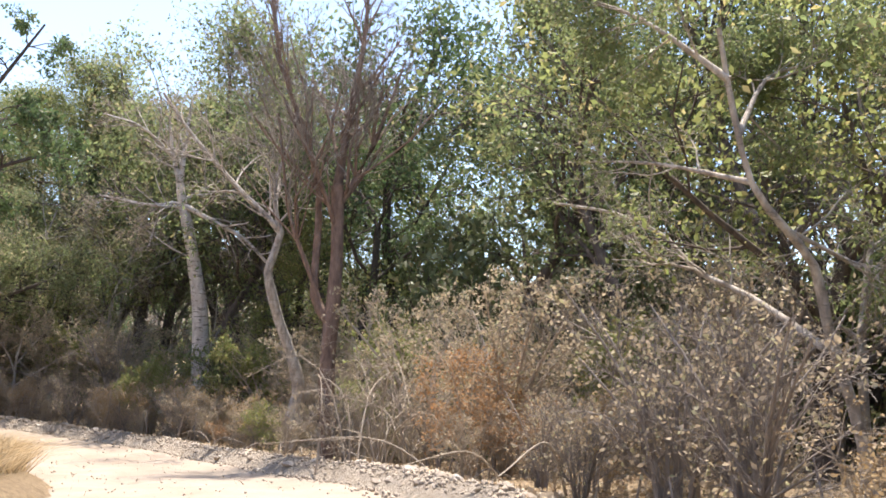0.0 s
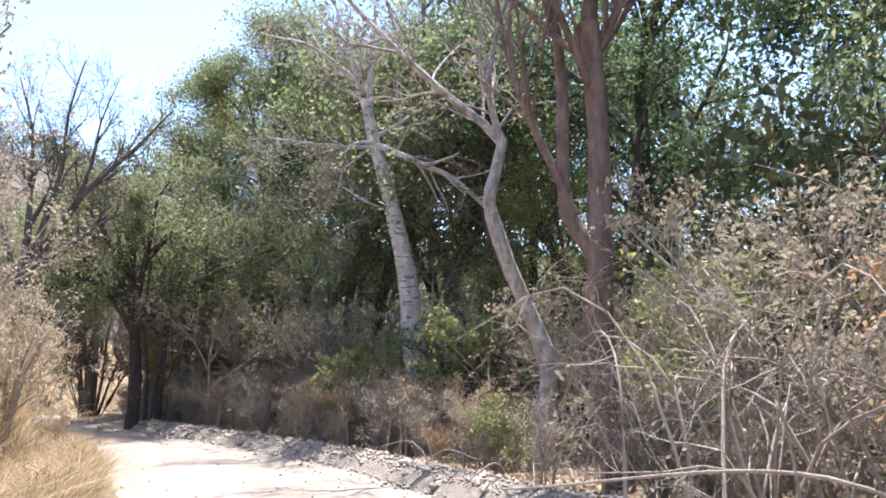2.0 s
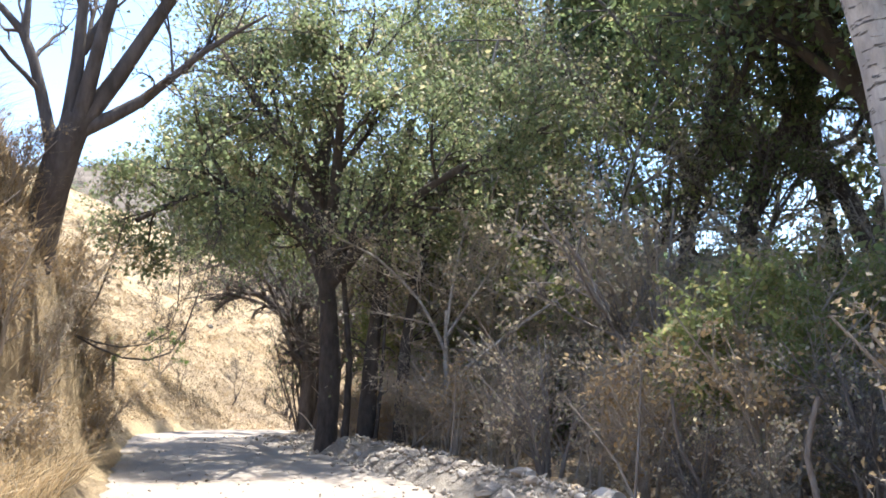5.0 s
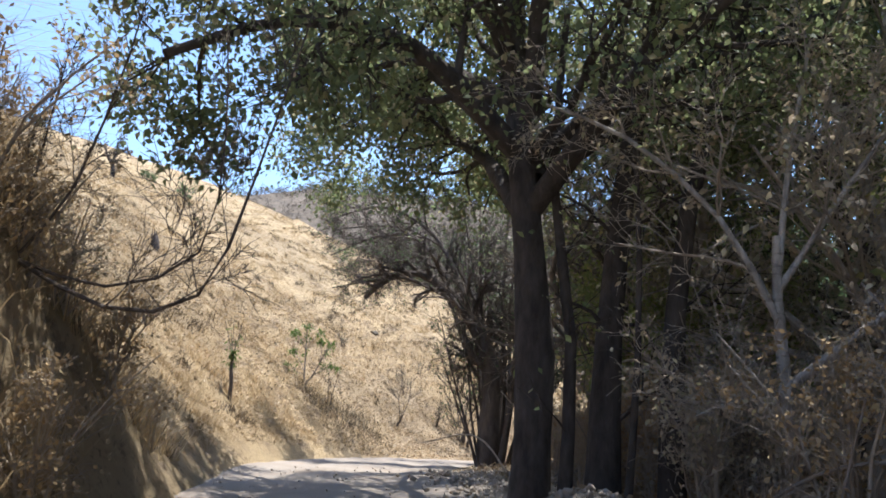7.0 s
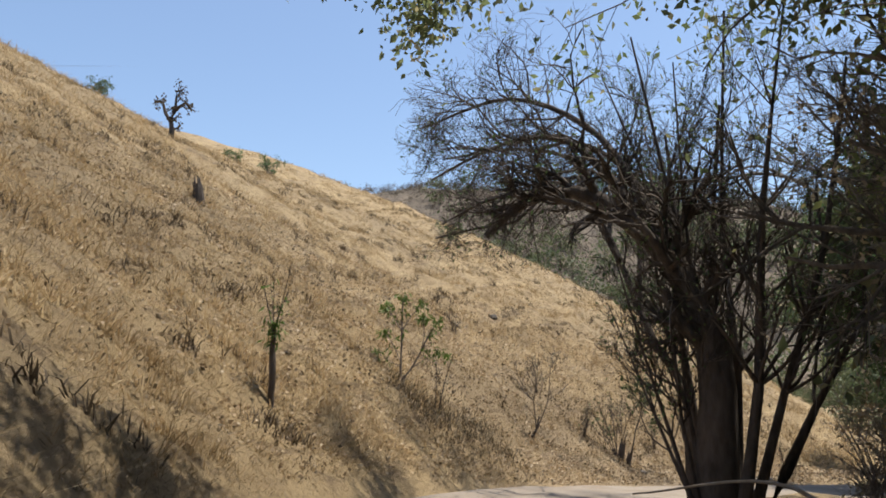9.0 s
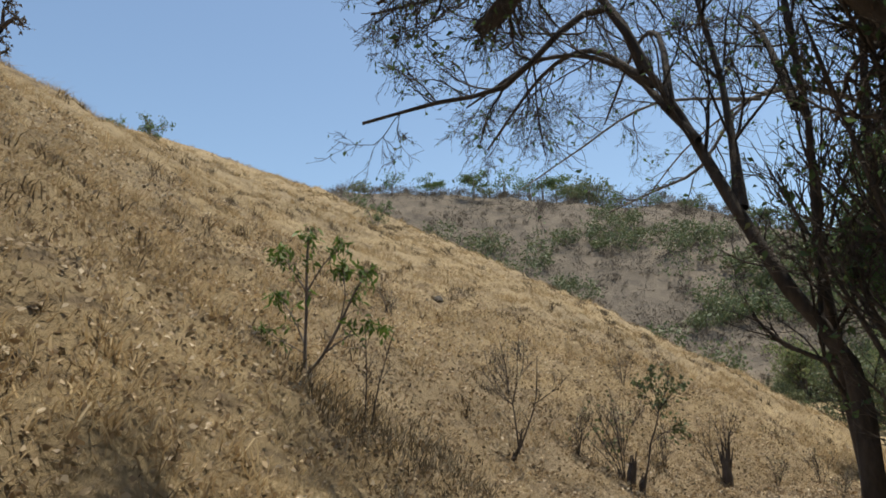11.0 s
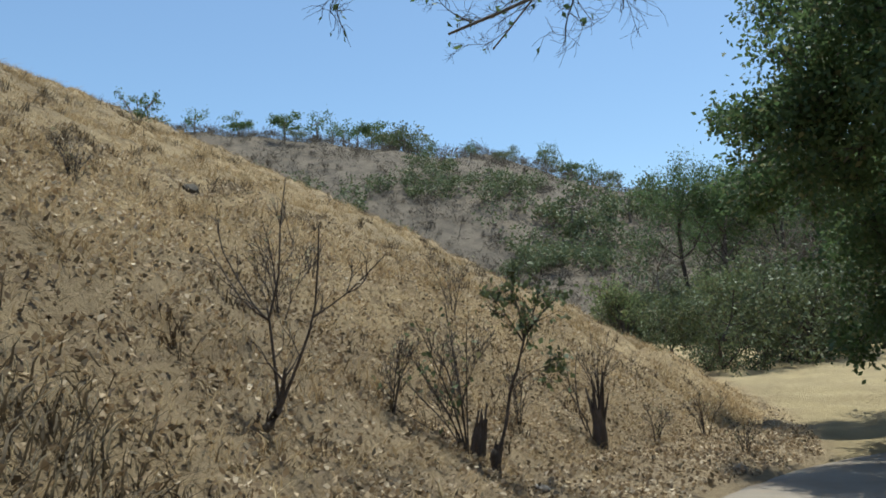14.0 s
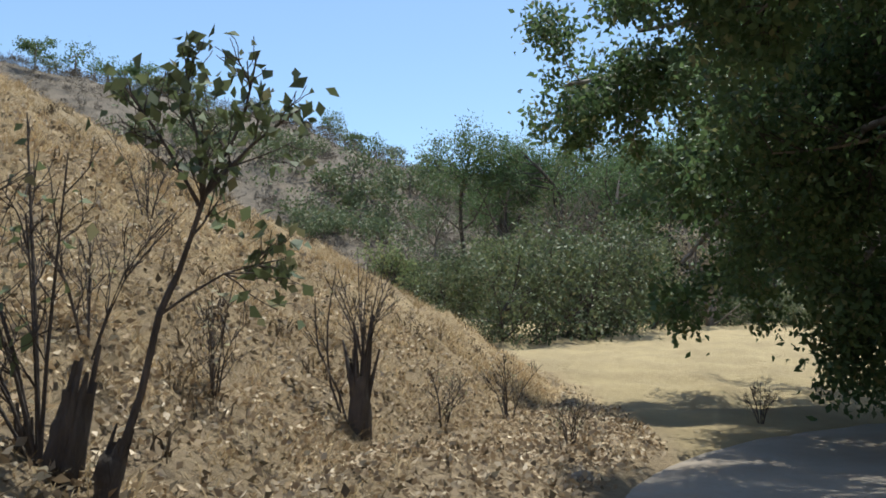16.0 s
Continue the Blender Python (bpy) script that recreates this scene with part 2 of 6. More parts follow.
def spline(rows, step=0.6):
    """Catmull-Rom through rows, sampled about every step metres."""
    p = np.array(rows, float)
    p = np.vstack([2 * p[0] - p[1], p, 2 * p[-1] - p[-2]])
    out = []
    for i in range(1, len(p) - 2):
        m = max(2, int(np.linalg.norm(p[i + 1][:2] - p[i][:2]) / step))
        for t in np.arange(m) / m:
            a, b, c, d = p[i - 1], p[i], p[i + 1], p[i + 2]
            out.append(0.5 * (2 * b + (c - a) * t + (2 * a - 5 * b + 4 * c - d) * t**2 + (3 * b - a - 3 * c + d) * t**3))
    out.append(p[-2])
    return np.array(out)


ROAD_ROWS = spline(ROAD_LINE)


def road_gap(x, y):
    """Metres from the road's edge: negative on the road."""
    x, y = np.asarray(x, float), np.asarray(y, float)
    best = np.full(x.shape, 1e9)
    for rx, ry, hw in ROAD_ROWS[::2]:
        best = np.minimum(best, np.hypot(x - rx, y - ry) - hw)
    return best


def waves(x, y, scale, seed):
    """A cheap smooth unevenness, about -1 to 1."""
    r = np.random.RandomState(seed)
    s = 0
    for _ in range(6):
        a, f, ph = r.uniform(0, math.pi), r.uniform(0.6, 1.6) / scale, r.uniform(0, 6.3)
        s = s + np.sin((x * math.cos(a) + y * math.sin(a)) * f * 6.28 + ph)
    return s / 3.5


def height(x, y, gap=None):
    x, y = np.asarray(x, float), np.asarray(y, float)
    u = np.maximum(eased(y, FOOT_Y, FOOT_X) - x, 0)
    k = eased(y, STEEP_Y, STEEP)
    toe = np.interp(y, (58, 63, 70, 75), (0.4, 0.9, 0.9, 0.4))
    level = np.interp(y, LEVEL_Y, LEVEL_Z)
    top = np.interp(y, (64, 80), (32, 60))
    hill = top * (1 - np.exp(-k * np.maximum(u - toe * (1 - np.exp(-u / toe)), 0) / top))
    hill = hill * np.clip((150 - y) / 40, 0, 1)
    bank = np.interp(y, BANK_Y, BANK_UP)
    hill = hill + bank * (0.55 * np.clip((u - 0.1) / 0.65, 0, 1) + 0.45 * np.clip((u - 0.5) / 2.2, 0, 1)) * np.exp(-((np.maximum(u - 2.6, 0) / 5.0) ** 2))
    rough = np.clip(u / 2, 0, 1)
    hill = hill + rough * (0.10 * waves(x, y, 2.3, 5) + 0.16 * waves(x, y * 0.5, 5.0, 6) + 0.05 * waves(x * 1.6, y, 1.1, 7) + 0.09 * waves(x, y * 0.16, 0.95, 17) + 0.08 * np.maximum(waves(x, y * 0.45, 0.68, 41), -0.2) + 0.08 * np.abs(waves(x, y, 0.6, 42)))
    hill = hill + 0.17 * np.interp(y, (24, 30, 44, 48), (0, 1, 1, 0)) * np.clip(u / 2.5, 0, 1) * np.exp(-((u / 7) ** 2)) * (waves(x, y, 1.9, 19) + 0.6 * waves(x, y, 0.95, 20))
    gap = road_gap(x, y) if gap is None else gap
    side = np.clip(gap / 1.5, 0, 1) * (u <= 0)
    flat = level + side * (0.10 * waves(x, y, 3.0, 8) + 0.12)
    skirt = 0.22 * np.clip((np.interp(y, EDGE_Y, EDGE_X) - x) / 2.5, 0, 1) * np.interp(y, (64, 68, 78, 83), (0, 1, 1, 0)) * np.clip(gap / 0.8, 0, 1)
    berm = 0.34 * np.exp(-(((gap - 0.5) / 0.55) ** 2)) * (u <= 0) * np.clip((y - 4) / 6, 0, 1) * np.clip((50 - y) / 5, 0, 1)
    r, at = np.hypot(x + 8, y - 55), np.degrees(np.arctan2(x + 8, y - 55))
    crest = 255 * np.tan(np.radians(np.interp(at, CREST_AT, CREST_UP)))
    rise = np.clip((r - 92) / 165, 0, 1)
    rise = rise * rise * (3 - 2 * rise) * np.clip((y - 20) / 60, 0.2, 1)
    far = rise * (crest + 3.0 * waves(x, y, 60, 9) + 1.4 * waves(x, y, 22, 10)) * np.clip(1.6 - r / 900, 0.3, 1)
    return np.maximum(flat + berm, level) + skirt + hill + far - 0.10 * (gap < -0.1)


def mesh_from(name, verts, quads, mats, smooth=True, tris=None):
    """A mesh from numpy vertices and faces of four (and three) corners."""
    me = bpy.data.meshes.new(name)
    verts = np.asarray(verts, np.float32).reshape(-1, 3)
    loops, starts = [], []
    n = 0
    for f, k in ((quads, 4), (tris, 3)):
        if f is not None and len(f):
            f = np.asarray(f, np.int32).reshape(-1, k)
            loops.append(f.ravel())
            starts.append(n + np.arange(len(f), dtype=np.int32) * k)
            n += f.size
    loops, starts = np.concatenate(loops), np.concatenate(starts)
    me.vertices.add(len(verts))
    me.vertices.foreach_set("co", verts.ravel())
    me.loops.add(len(loops))
    me.loops.foreach_set("vertex_index", loops)
    me.polygons.add(len(starts))
    me.polygons.foreach_set("loop_start", starts)
    if smooth:
        me.polygons.foreach_set("use_smooth", np.ones(len(starts), bool))
    me.update(calc_edges=True)
    for m in mats if isinstance(mats, (list, tuple)) else [mats]:
        me.materials.append(m)
    return me


def build_ground():
    def axis(lo, hi, step, reach):
        mid = list(np.arange(lo, hi, step))
        up, down, s = [hi], [lo], step
        while up[-1] < reach:
            s *= 1.13
            up.append(up[-1] + s)
        s = step
        while down[-1] > -reach:
            s *= 1.13
            down.append(down[-1] - s)
        return np.array(down[:0:-1] + mid + up)

    xs, ys = axis(-34, 14, 0.22, 2600), axis(-4, 104, 0.26, 2600)
    x, y = np.meshgrid(xs, ys)
    gap = road_gap(x, y)
    z = height(x, y, gap)
    nx, ny = len(xs), len(ys)
    i = np.arange(nx * ny).reshape(ny, nx)
    quads = np.stack([i[:-1, :-1], i[:-1, 1:], i[1:, 1:], i[1:, :-1]], -1)
    me = mesh_from("ground", np.stack([x, y, z], -1), quads, GROUND)
    u = eased(y, FOOT_Y, FOOT_X) - x
    litter = np.clip(-u / 1.5, 0, 1) * np.clip((66 - y) / 4, 0, 1) * np.clip((x - (-4)) / 3 + (56 - y) / 4, 0, 1)
    litter = np.maximum(litter, 0.75 * np.clip(1.6 - np.abs(u + 1.0) / 3.4, 0, 1) * np.clip((y - 58) / 8, 0, 1) * np.clip((80 - y) / 4, 0, 1))
    r = np.hypot(x + 8, y - 55)
    scrub = np.clip((r - 92) / 20, 0, 1) * (hillness(x, y) < 0.5)
    meadow = np.clip((y - 71) / 2, 0, 1) * np.clip((x - np.interp(y, EDGE_Y, EDGE_X)) / 0.6, 0, 1)
    dirt = np.clip(1 - (gap - 0.95) / 0.7, 0, 1) * (y < 52) * (x > np.interp(y, ROAD_ROWS[:, 1], ROAD_ROWS[:, 0]))
    for name, v in (("litter", litter), ("scrub", scrub), ("dirt", dirt), ("meadow", meadow)):
        a = me.attributes.new(name, "FLOAT", "POINT")
        a.data.foreach_set("value", np.asarray(v, np.float32).ravel())
    return tagged(new("ground", me), "dry grassy ground rising to a steep hillside", "ground", kind="structure")


def hillness(x, y):
    u = eased(y, FOOT_Y, FOOT_X) - x
    return np.clip(u / 2, 0, 1) * np.clip((150 - y) / 40, 0, 1)


def build_road():
    rows = ROAD_ROWS
    d = np.gradient(rows[:, :2], axis=0)
    d /= np.linalg.norm(d, axis=1)[:, None]
    side = np.stack([d[:, 1], -d[:, 0]], -1)
    across = np.linspace(-1, 1, 19)
    v = []
    for (x, y, hw), s in zip(rows, side):
        for a in across:
            px, py = x + s[0] * a * (hw + 0.25), y + s[1] * a * (hw + 0.25)
            rut = -0.05 * math.exp(-(((abs(a) - 0.42) / 0.12) ** 2)) - 0.22 * max(0, abs(a) - 0.86) / 0.14
            v.append((px, py, np.interp(py, LEVEL_Y, LEVEL_Z) + 0.03 + rut + 0.018 * waves(px, py, 1.4, 21) + 0.012 * waves(px, py, 0.5, 22)))
    i = np.arange(len(v)).reshape(len(rows), len(across))
    quads = np.stack([i[:-1, :-1], i[:-1, 1:], i[1:, 1:], i[1:, :-1]], -1)
    return tagged(new("road", mesh_from("road", v, quads, ROAD)), "pale unpaved dirt road with shallow wheel ruts", "road", kind="structure")


build_ground()
build_road()


# ---------- plants ----------
class Wood:
    """Collects tapered tubes into one mesh."""

    def __init__(self):
        self.v, self.q, self.n = [], [], 0

    def tube(self, pts, radii, sides):
        pts = np.asarray(pts, float)
        d = np.gradient(pts, axis=0)
        d /= np.linalg.norm(d, axis=1)[:, None] + 1e-9
        ref = np.where(np.abs(d[:, 2:3]) > 0.9, [[1.0, 0, 0]], [[0, 0, 1.0]])
        a = np.cross(d, ref)
        a /= np.linalg.norm(a, axis=1)[:, None] + 1e-9
        b = np.cross(d, a)
        ang = np.arange(sides) / sides * 2 * math.pi
        ring = pts[:, None] + np.asarray(radii)[:, None, None] * (np.cos(ang)[None, :, None] * a[:, None] + np.sin(ang)[None, :, None] * b[:, None])
        m = len(pts)
        i = self.n + np.arange(m * sides).reshape(m, sides)
        j = np.roll(i, -1, axis=1)
        self.v.append(ring.reshape(-1, 3))
        self.q.append(np.stack([i[:-1], i[1:], j[1:], j[:-1]], -1).reshape(-1, 4))
        self.n += m * sides

    def mesh(self, name, mat):
        return mesh_from(name, np.concatenate(self.v), np.concatenate(self.q), mat)


def leaf_mesh(name, places, rng, size, mat, droop=0.3, narrow=0.5, vary=0.4, flat=1.0):
    """One small folded blade at each place: four corners with a crease along the middle."""
    p = np.asarray(places, float).reshape(-1, 3)
    n = len(p)
    d = rng.normal(size=(n, 3))
    d[:, 2] = d[:, 2] * flat - droop * 2
    d /= np.linalg.norm(d, axis=1)[:, None]
    s = np.cross(d, rng.normal(size=(n, 3)))
    s /= np.linalg.norm(s, axis=1)[:, None] + 1e-9
    up = np.cross(s, d)
    ln = size * rng.uniform(1 - vary, 1 + vary, (n, 1))
    w = ln * narrow * 0.5
    tip, mid = p + d * ln, p + d * ln * 0.45
    v = np.stack([p, mid + s * w + up * w * 0.35, tip - up * ln * 0.12, mid - s * w + up * w * 0.35], 1)
    return mesh_from(name, v, np.arange(4 * n).reshape(n, 4), mat, smooth=False)


def part(name, me, parent, label=""):
    ob = new(name, me)
    ob.parent = parent
    return tagged(ob, label) if label else ob


def unit(v):
    v = np.asarray(v, float)
    return v / (np.linalg.norm(v) + 1e-9)


class Plant:
    """A woody plant: given stems, then branches and twigs that grow from them, then leaves."""

    def __init__(self, seed, thick=0.03):
        self.thick = thick
        self.rng = np.random.default_rng(seed)
        self.trunk, self.limbs, self.twigs, self.leaves = Wood(), [], Wood(), []

    def stem(self, rows, r0, r1, sides=10, flare=0.35, wood=None, knots=0.06):
        pts = spline(rows, 0.35)
        t = np.linspace(0, 1, len(pts))
        rad = r0 + (r1 - r0) * t
        rad = rad * (1 + flare * np.exp(-t * len(pts) * 0.35 / (r0 * 4 + 0.05))) * (1 + knots * self.rng.normal(size=len(pts)))
        if wood is self.limbs:
            self.limbs.append(Wood())
            self.limbs[-1].tube(pts, np.maximum(rad, 0.004), sides)
        else:
            self.trunk.tube(pts, np.maximum(rad, 0.004), sides)
        return pts, rad

    def grow(self, p, d, length, r, level, spec):
        """spec, by level: (segments, wander, lift, children, child length, angle, leaves, spread)"""
        segs, wander, lift, kids, kid_len, angle, leaves, spread = spec[level]
        rng = self.rng
        pts, way = [np.array(p, float)], unit(d)
        step = length / segs
        for _ in range(segs):
            way = unit(way + rng.normal(size=3) * wander + np.array([0, 0, lift]))
            pts.append(pts[-1] + way * step)
        pts = np.array(pts)
        last = level == len(spec) - 1
        rad = np.linspace(r, max(r * (0.25 if last else 0.4), 0.003), segs + 1)
        if level == 0 and r > self.thick:
            self.limbs.append(Wood())
            self.limbs[-1].tube(pts, rad, 6)
        else:
            self.twigs.tube(pts, rad, 4 if level == 0 else 3)
        if leaves:
            k = rng.poisson(leaves)
            if k:
                f = rng.uniform(0.25, 1.0, k) * segs
                i = np.minimum(f.astype(int), segs - 1)
                q = pts[i] + (pts[i + 1] - pts[i]) * (f - i)[:, None]
                self.leaves.append(q + rng.normal(size=q.shape) * spread)
        if not last:
            for _ in range(rng.poisson(kids) if kids < 3 else int(kids + rng.integers(-1, 2))):
                f = rng.uniform(0.3, 1.0) * segs
                i = min(int(f), segs - 1)
                at = pts[i] + (pts[i + 1] - pts[i]) * (f - i)
                base = unit(pts[i + 1] - pts[i])
                out = unit(np.cross(base, rng.normal(size=3)))
                a = radians(angle * rng.uniform(0.6, 1.3))
                self.grow(at, base * math.cos(a) + out * math.sin(a), length * kid_len * rng.uniform(0.6, 1.25), max(rad[i] * 0.6, 0.004), level + 1, spec)

    def branches(self, pts, rad, count, lo, hi, length, spec, angle=60, up=0.2, bias=None, thick=0.5):
        rng = self.rng
        for k in range(count):
            f = (lo + (hi - lo) * (k + rng.uniform(0, 1)) / count) * (len(pts) - 1)
            i = min(int(f), len(pts) - 2)
            base = unit(pts[i + 1] - pts[i])
            out = unit(np.cross(base, rng.normal(size=3)))
            if bias is not None:
                out = unit(out + np.array(bias))
            a = radians(angle * rng.uniform(0.75, 1.25))
            d = base * math.cos(a) + out * math.sin(a) + np.array([0, 0, up])
            taper = 1.0 - 0.45 * (f / (len(pts) - 1) - lo) / max(hi - lo, 1e-3)
            self.grow(pts[i], d, length * taper * rng.uniform(0.7, 1.2), max(rad[i] * thick, 0.006), 0, spec)

    def make(self, name, place, bark, leaf=None, leaf_size=0.09, narrow=0.5, twig=None, label="", category="tree", group="", turn=0, droop=0.3, limb_name="limb"):
        root = new(name)
        root.empty_display_size = 0.3
        root.matrix_basis = pose(*place, 0, 0, turn)
        if self.trunk.n:
            part("trunk", self.trunk.mesh("trunk", bark), root)
        for limb in self.limbs:
            part(limb_name, limb.mesh(limb_name, bark), root)
        if self.twigs.n:
            tagged(part("twig_mass", self.twigs.mesh("twig_mass", twig or bark), root), kind="stuff")
        if self.leaves and leaf:
            tagged(part("foliage", leaf_mesh("foliage", np.concatenate(self.leaves), self.rng, leaf_size, leaf, droop, narrow), root), kind="stuff")
        return tagged(root, label, category, group)


def on_ground(x, y, sink=0.06):
    return float(height(np.array([x]), np.array([y]))[0]) - sink


def scale_copy(ob, x, y, s, turn, sink=0.08, tilt=0.0):
    c = copy_thing(ob, pose(x, y, on_ground(x, y, sink), tilt, 0, turn))
    c.scale = (s, s, s)
    return c


SPARSE = [(5, 0.16, 0.05, 5, 0.55, 45, 0, 0), (4, 0.2, 0.03, 5, 0.5, 45, 0.6, 0.03), (3, 0.25, 0.0, 0, 0, 0, 1.5, 0.04)]
LEAFY = [(5, 0.18, 0.03, 7, 0.55, 50, 0, 0), (4, 0.22, 0.0, 6, 0.5, 50, 13, 0.2), (3, 0.28, -0.05, 0, 0, 0, 15, 0.2)]
FEATHER = [(5, 0.16, 0.06, 7, 0.55, 42, 0, 0), (4, 0.18, 0.0, 6, 0.5, 50, 20, 0.18), (3, 0.2, -0.02, 0, 0, 0, 20, 0.16)]
LEAFY_FAR = [(4, 0.18, 0.03, 6, 0.55, 50, 0, 0), (3, 0.22, 0.0, 5, 0.5, 50, 16, 0.3), (2, 0.28, -0.05, 0, 0, 0, 19, 0.3)]
FEATHER_FAR = [(4, 0.16, 0.06, 6, 0.55, 42, 0, 0), (3, 0.18, 0.0, 5, 0.5, 50, 20, 0.25), (2, 0.2, -0.02, 0, 0, 0, 22, 0.24)]
LEAFY_THIN = [(4, 0.2, 0.05, 6, 0.55, 52, 0, 0), (3, 0.24, 0.0, 5, 0.55, 52, 7, 0.35), (2, 0.28, -0.05, 0, 0, 0, 8, 0.35)]
LEAFY_DENSE = [(5, 0.18, 0.03, 7, 0.55, 50, 0, 0), (4, 0.22, 0.0, 6, 0.5, 50, 22, 0.2), (3, 0.28, -0.05, 0, 0, 0, 26, 0.2)]
BARE = [(5, 0.16, 0.06, 6, 0.6, 38, 0, 0), (4, 0.2, 0.05, 6, 0.55, 42, 0, 0), (3, 0.24, 0.0, 0, 0, 0, 0.15, 0.02)]


def bare_shrub(seed, name, tall, twig, leaf, leaves, label, stems=7, size=0.07, many=3):
    p = Plant(seed, 9.0)
    spec = [(4, 0.16, 0.06, 5, 0.55, 42, 0, 0), (3, 0.24, 0.02, many, 0.6, 48, leaves, 0.05), (2, 0.26, 0.0, 0, 0, 0, leaves, 0.05)]
    for k in range(stems):
        a = p.rng.uniform(0, 6.28)
        lean = p.rng.uniform(0.1, 0.65)
        h = tall * p.rng.uniform(0.6, 1.0)
        tip = (math.cos(a) * lean * h, math.sin(a) * lean * h, h)
        mid = (tip[0] * 0.35, tip[1] * 0.35, h * 0.55)
        base = (math.cos(a) * 0.12, math.sin(a) * 0.12, 0)
        pts, rad = p.stem([base, mid, tip], 0.012 * tall, 0.004 * tall, 5, 0.2, p.limbs)
        p.branches(pts, rad, 5, 0.2, 1.0, tall * 0.38, spec, 50, 0.15, thick=0.6)
    return p.make(name, (0, 0, 0), twig, leaf, size, 0.55, label=label, category="shrub", group="roadside shrubs", limb_name="stem")


def green_tree(seed, tall, bark, leaf, spec, label, spread=0.5, low=0.35, size=0.12, limbs=11, r=0.16, name="leafy_tree"):
    p = Plant(seed)
    q = p.rng.normal(size=(3, 2)) * tall * 0.03
    pts, rad = p.stem([(0, 0, -0.2), (q[0][0], q[0][1], tall * 0.3), (q[1][0] * 2, q[1][1] * 2, tall * 0.62), (q[2][0] * 3, q[2][1] * 3, tall * 0.9)], r, r * 0.3)
    p.branches(pts, rad, limbs, low, 1.0, tall * spread, spec, 62, 0.18, thick=0.55)
    return p.make(name, (0, 0, 0), bark, leaf, size, 0.5, label=label, category="tree", group="thicket trees")


# ---------- the thicket beside the road: kinds that repeat ----------
def hidden(root):
    """Takes a pattern plant out of the scene once its copies stand."""
    for o in (*root.children_recursive, root):
        bpy.data.objects.remove(o)


LOW_KINDS = [
    bare_shrub(11, "bare_shrub", 2.2, TWIG_TAN, LEAF_BROWN, 0.8, "tan leafless shrub with thin crossing twigs"),
    bare_shrub(12, "bare_shrub", 2.8, TWIG_GREY, LEAF_BROWN, 1.0, "grey-brown shrub with a few dry leaves", 9),
    bare_shrub(13, "dry_shrub", 2.2, TWIG_TAN, LEAF_ORANGE, 3.0, "shrub with orange-brown dry leaves", 8, 0.07),
    bare_shrub(14, "green_shrub", 2.2, TWIG_GREY, LEAF_LIME, 4.0, "small-leaved yellow-green shrub at the road's edge", 8, 0.07),
    bare_shrub(15, "dry_shrub", 2.6, TWIG_TAN, STRAW_RED, 1.6, "straw-coloured shrub with withered leaves", 8, 0.08),
]
TALL_KINDS = [
    bare_shrub(16, "tall_bare_shrub", 6.0, TWIG_TAN, LEAF_BROWN, 2.6, "tall tan shrub, almost leafless, with dense twigs", 9, 0.13, 4),
    bare_shrub(17, "tall_bare_shrub", 7.0, TWIG_GREY, LEAF_BROWN, 1.6, "tall grey leafless shrub with fine twigs", 8, 0.12, 4),
    bare_shrub(18, "tall_green_shrub", 6.0, BARK_MID, LEAF_GREEN, 4.5, "tall green small-leaved shrub", 8, 0.19, 4),
    bare_shrub(19, "tall_green_shrub", 5.5, TWIG_TAN, LEAF_LIME, 6.0, "tall shrub with yellow-green leaves", 8, 0.16, 4),
]
TREE_KINDS = [
    green_tree(21, 11.0, BARK_MID, LEAF_GREEN, FEATHER_FAR, "green tree with fine feathery foliage", 0.40, 0.25, 0.135),
    green_tree(22, 12.0, BARK_DARK, LEAF_DARK, LEAFY_FAR, "tall dark-green leafy tree in the thicket", 0.36, 0.22, 0.16),
    green_tree(23, 9.0, BARK_MID, LEAF_LIME, FEATHER_FAR, "yellow-green tree with fine foliage", 0.45, 0.25, 0.13),
    green_tree(24, 10.0, BARK_PALE, LEAF_BROWN, SPARSE, "slender pale tree, almost leafless", 0.32, 0.3, 0.09, 14, 0.11, "bare_tree"),
    green_tree(25, 9.0, BARK_GREY, LEAF_BROWN, BARE, "grey leafless tree with dense fine twigs", 0.45, 0.2, 0.07, 14, 0.13, "bare_tree"),
    green_tree(26, 6.5, BARK_DARK, LEAF_OLIVE, LEAFY_THIN, "olive-green tree leafy to the ground", 0.55, 0.03, 0.24, 15, 0.12),
]
# places that stay open: x, y, radius
OPEN = ((9.1, 37.0, 1.8), (8.2, 34.5, 1.5), (7.4, 31.5, 1.4), (6.4, 28, 1.4), (10.2, 28.0, 1.5), (9.6, 25.6, 1.3), (9.1, 23.2, 1.3), (8.2, 17.2, 1.6), (-1.4, 45.7, 1.7), (-0.6, 43.6, 1.3),
        (1.7, 44.6, 2.0), (3.4, 42.0, 2.0), (4.6, 40.6, 1.6), (-5.9, 59.4, 2.0), (-4.9, 56.0, 1.9), (-4.2, 54.5, 1.4), (9.5, 15.0, 1.5), (11.9, 7.5, 2.0), (11.0, 9.6, 1.7), (10.5, 11.6, 1.5), (9.4, 7.0, 1.2), (10.0, 5.5, 1.2))


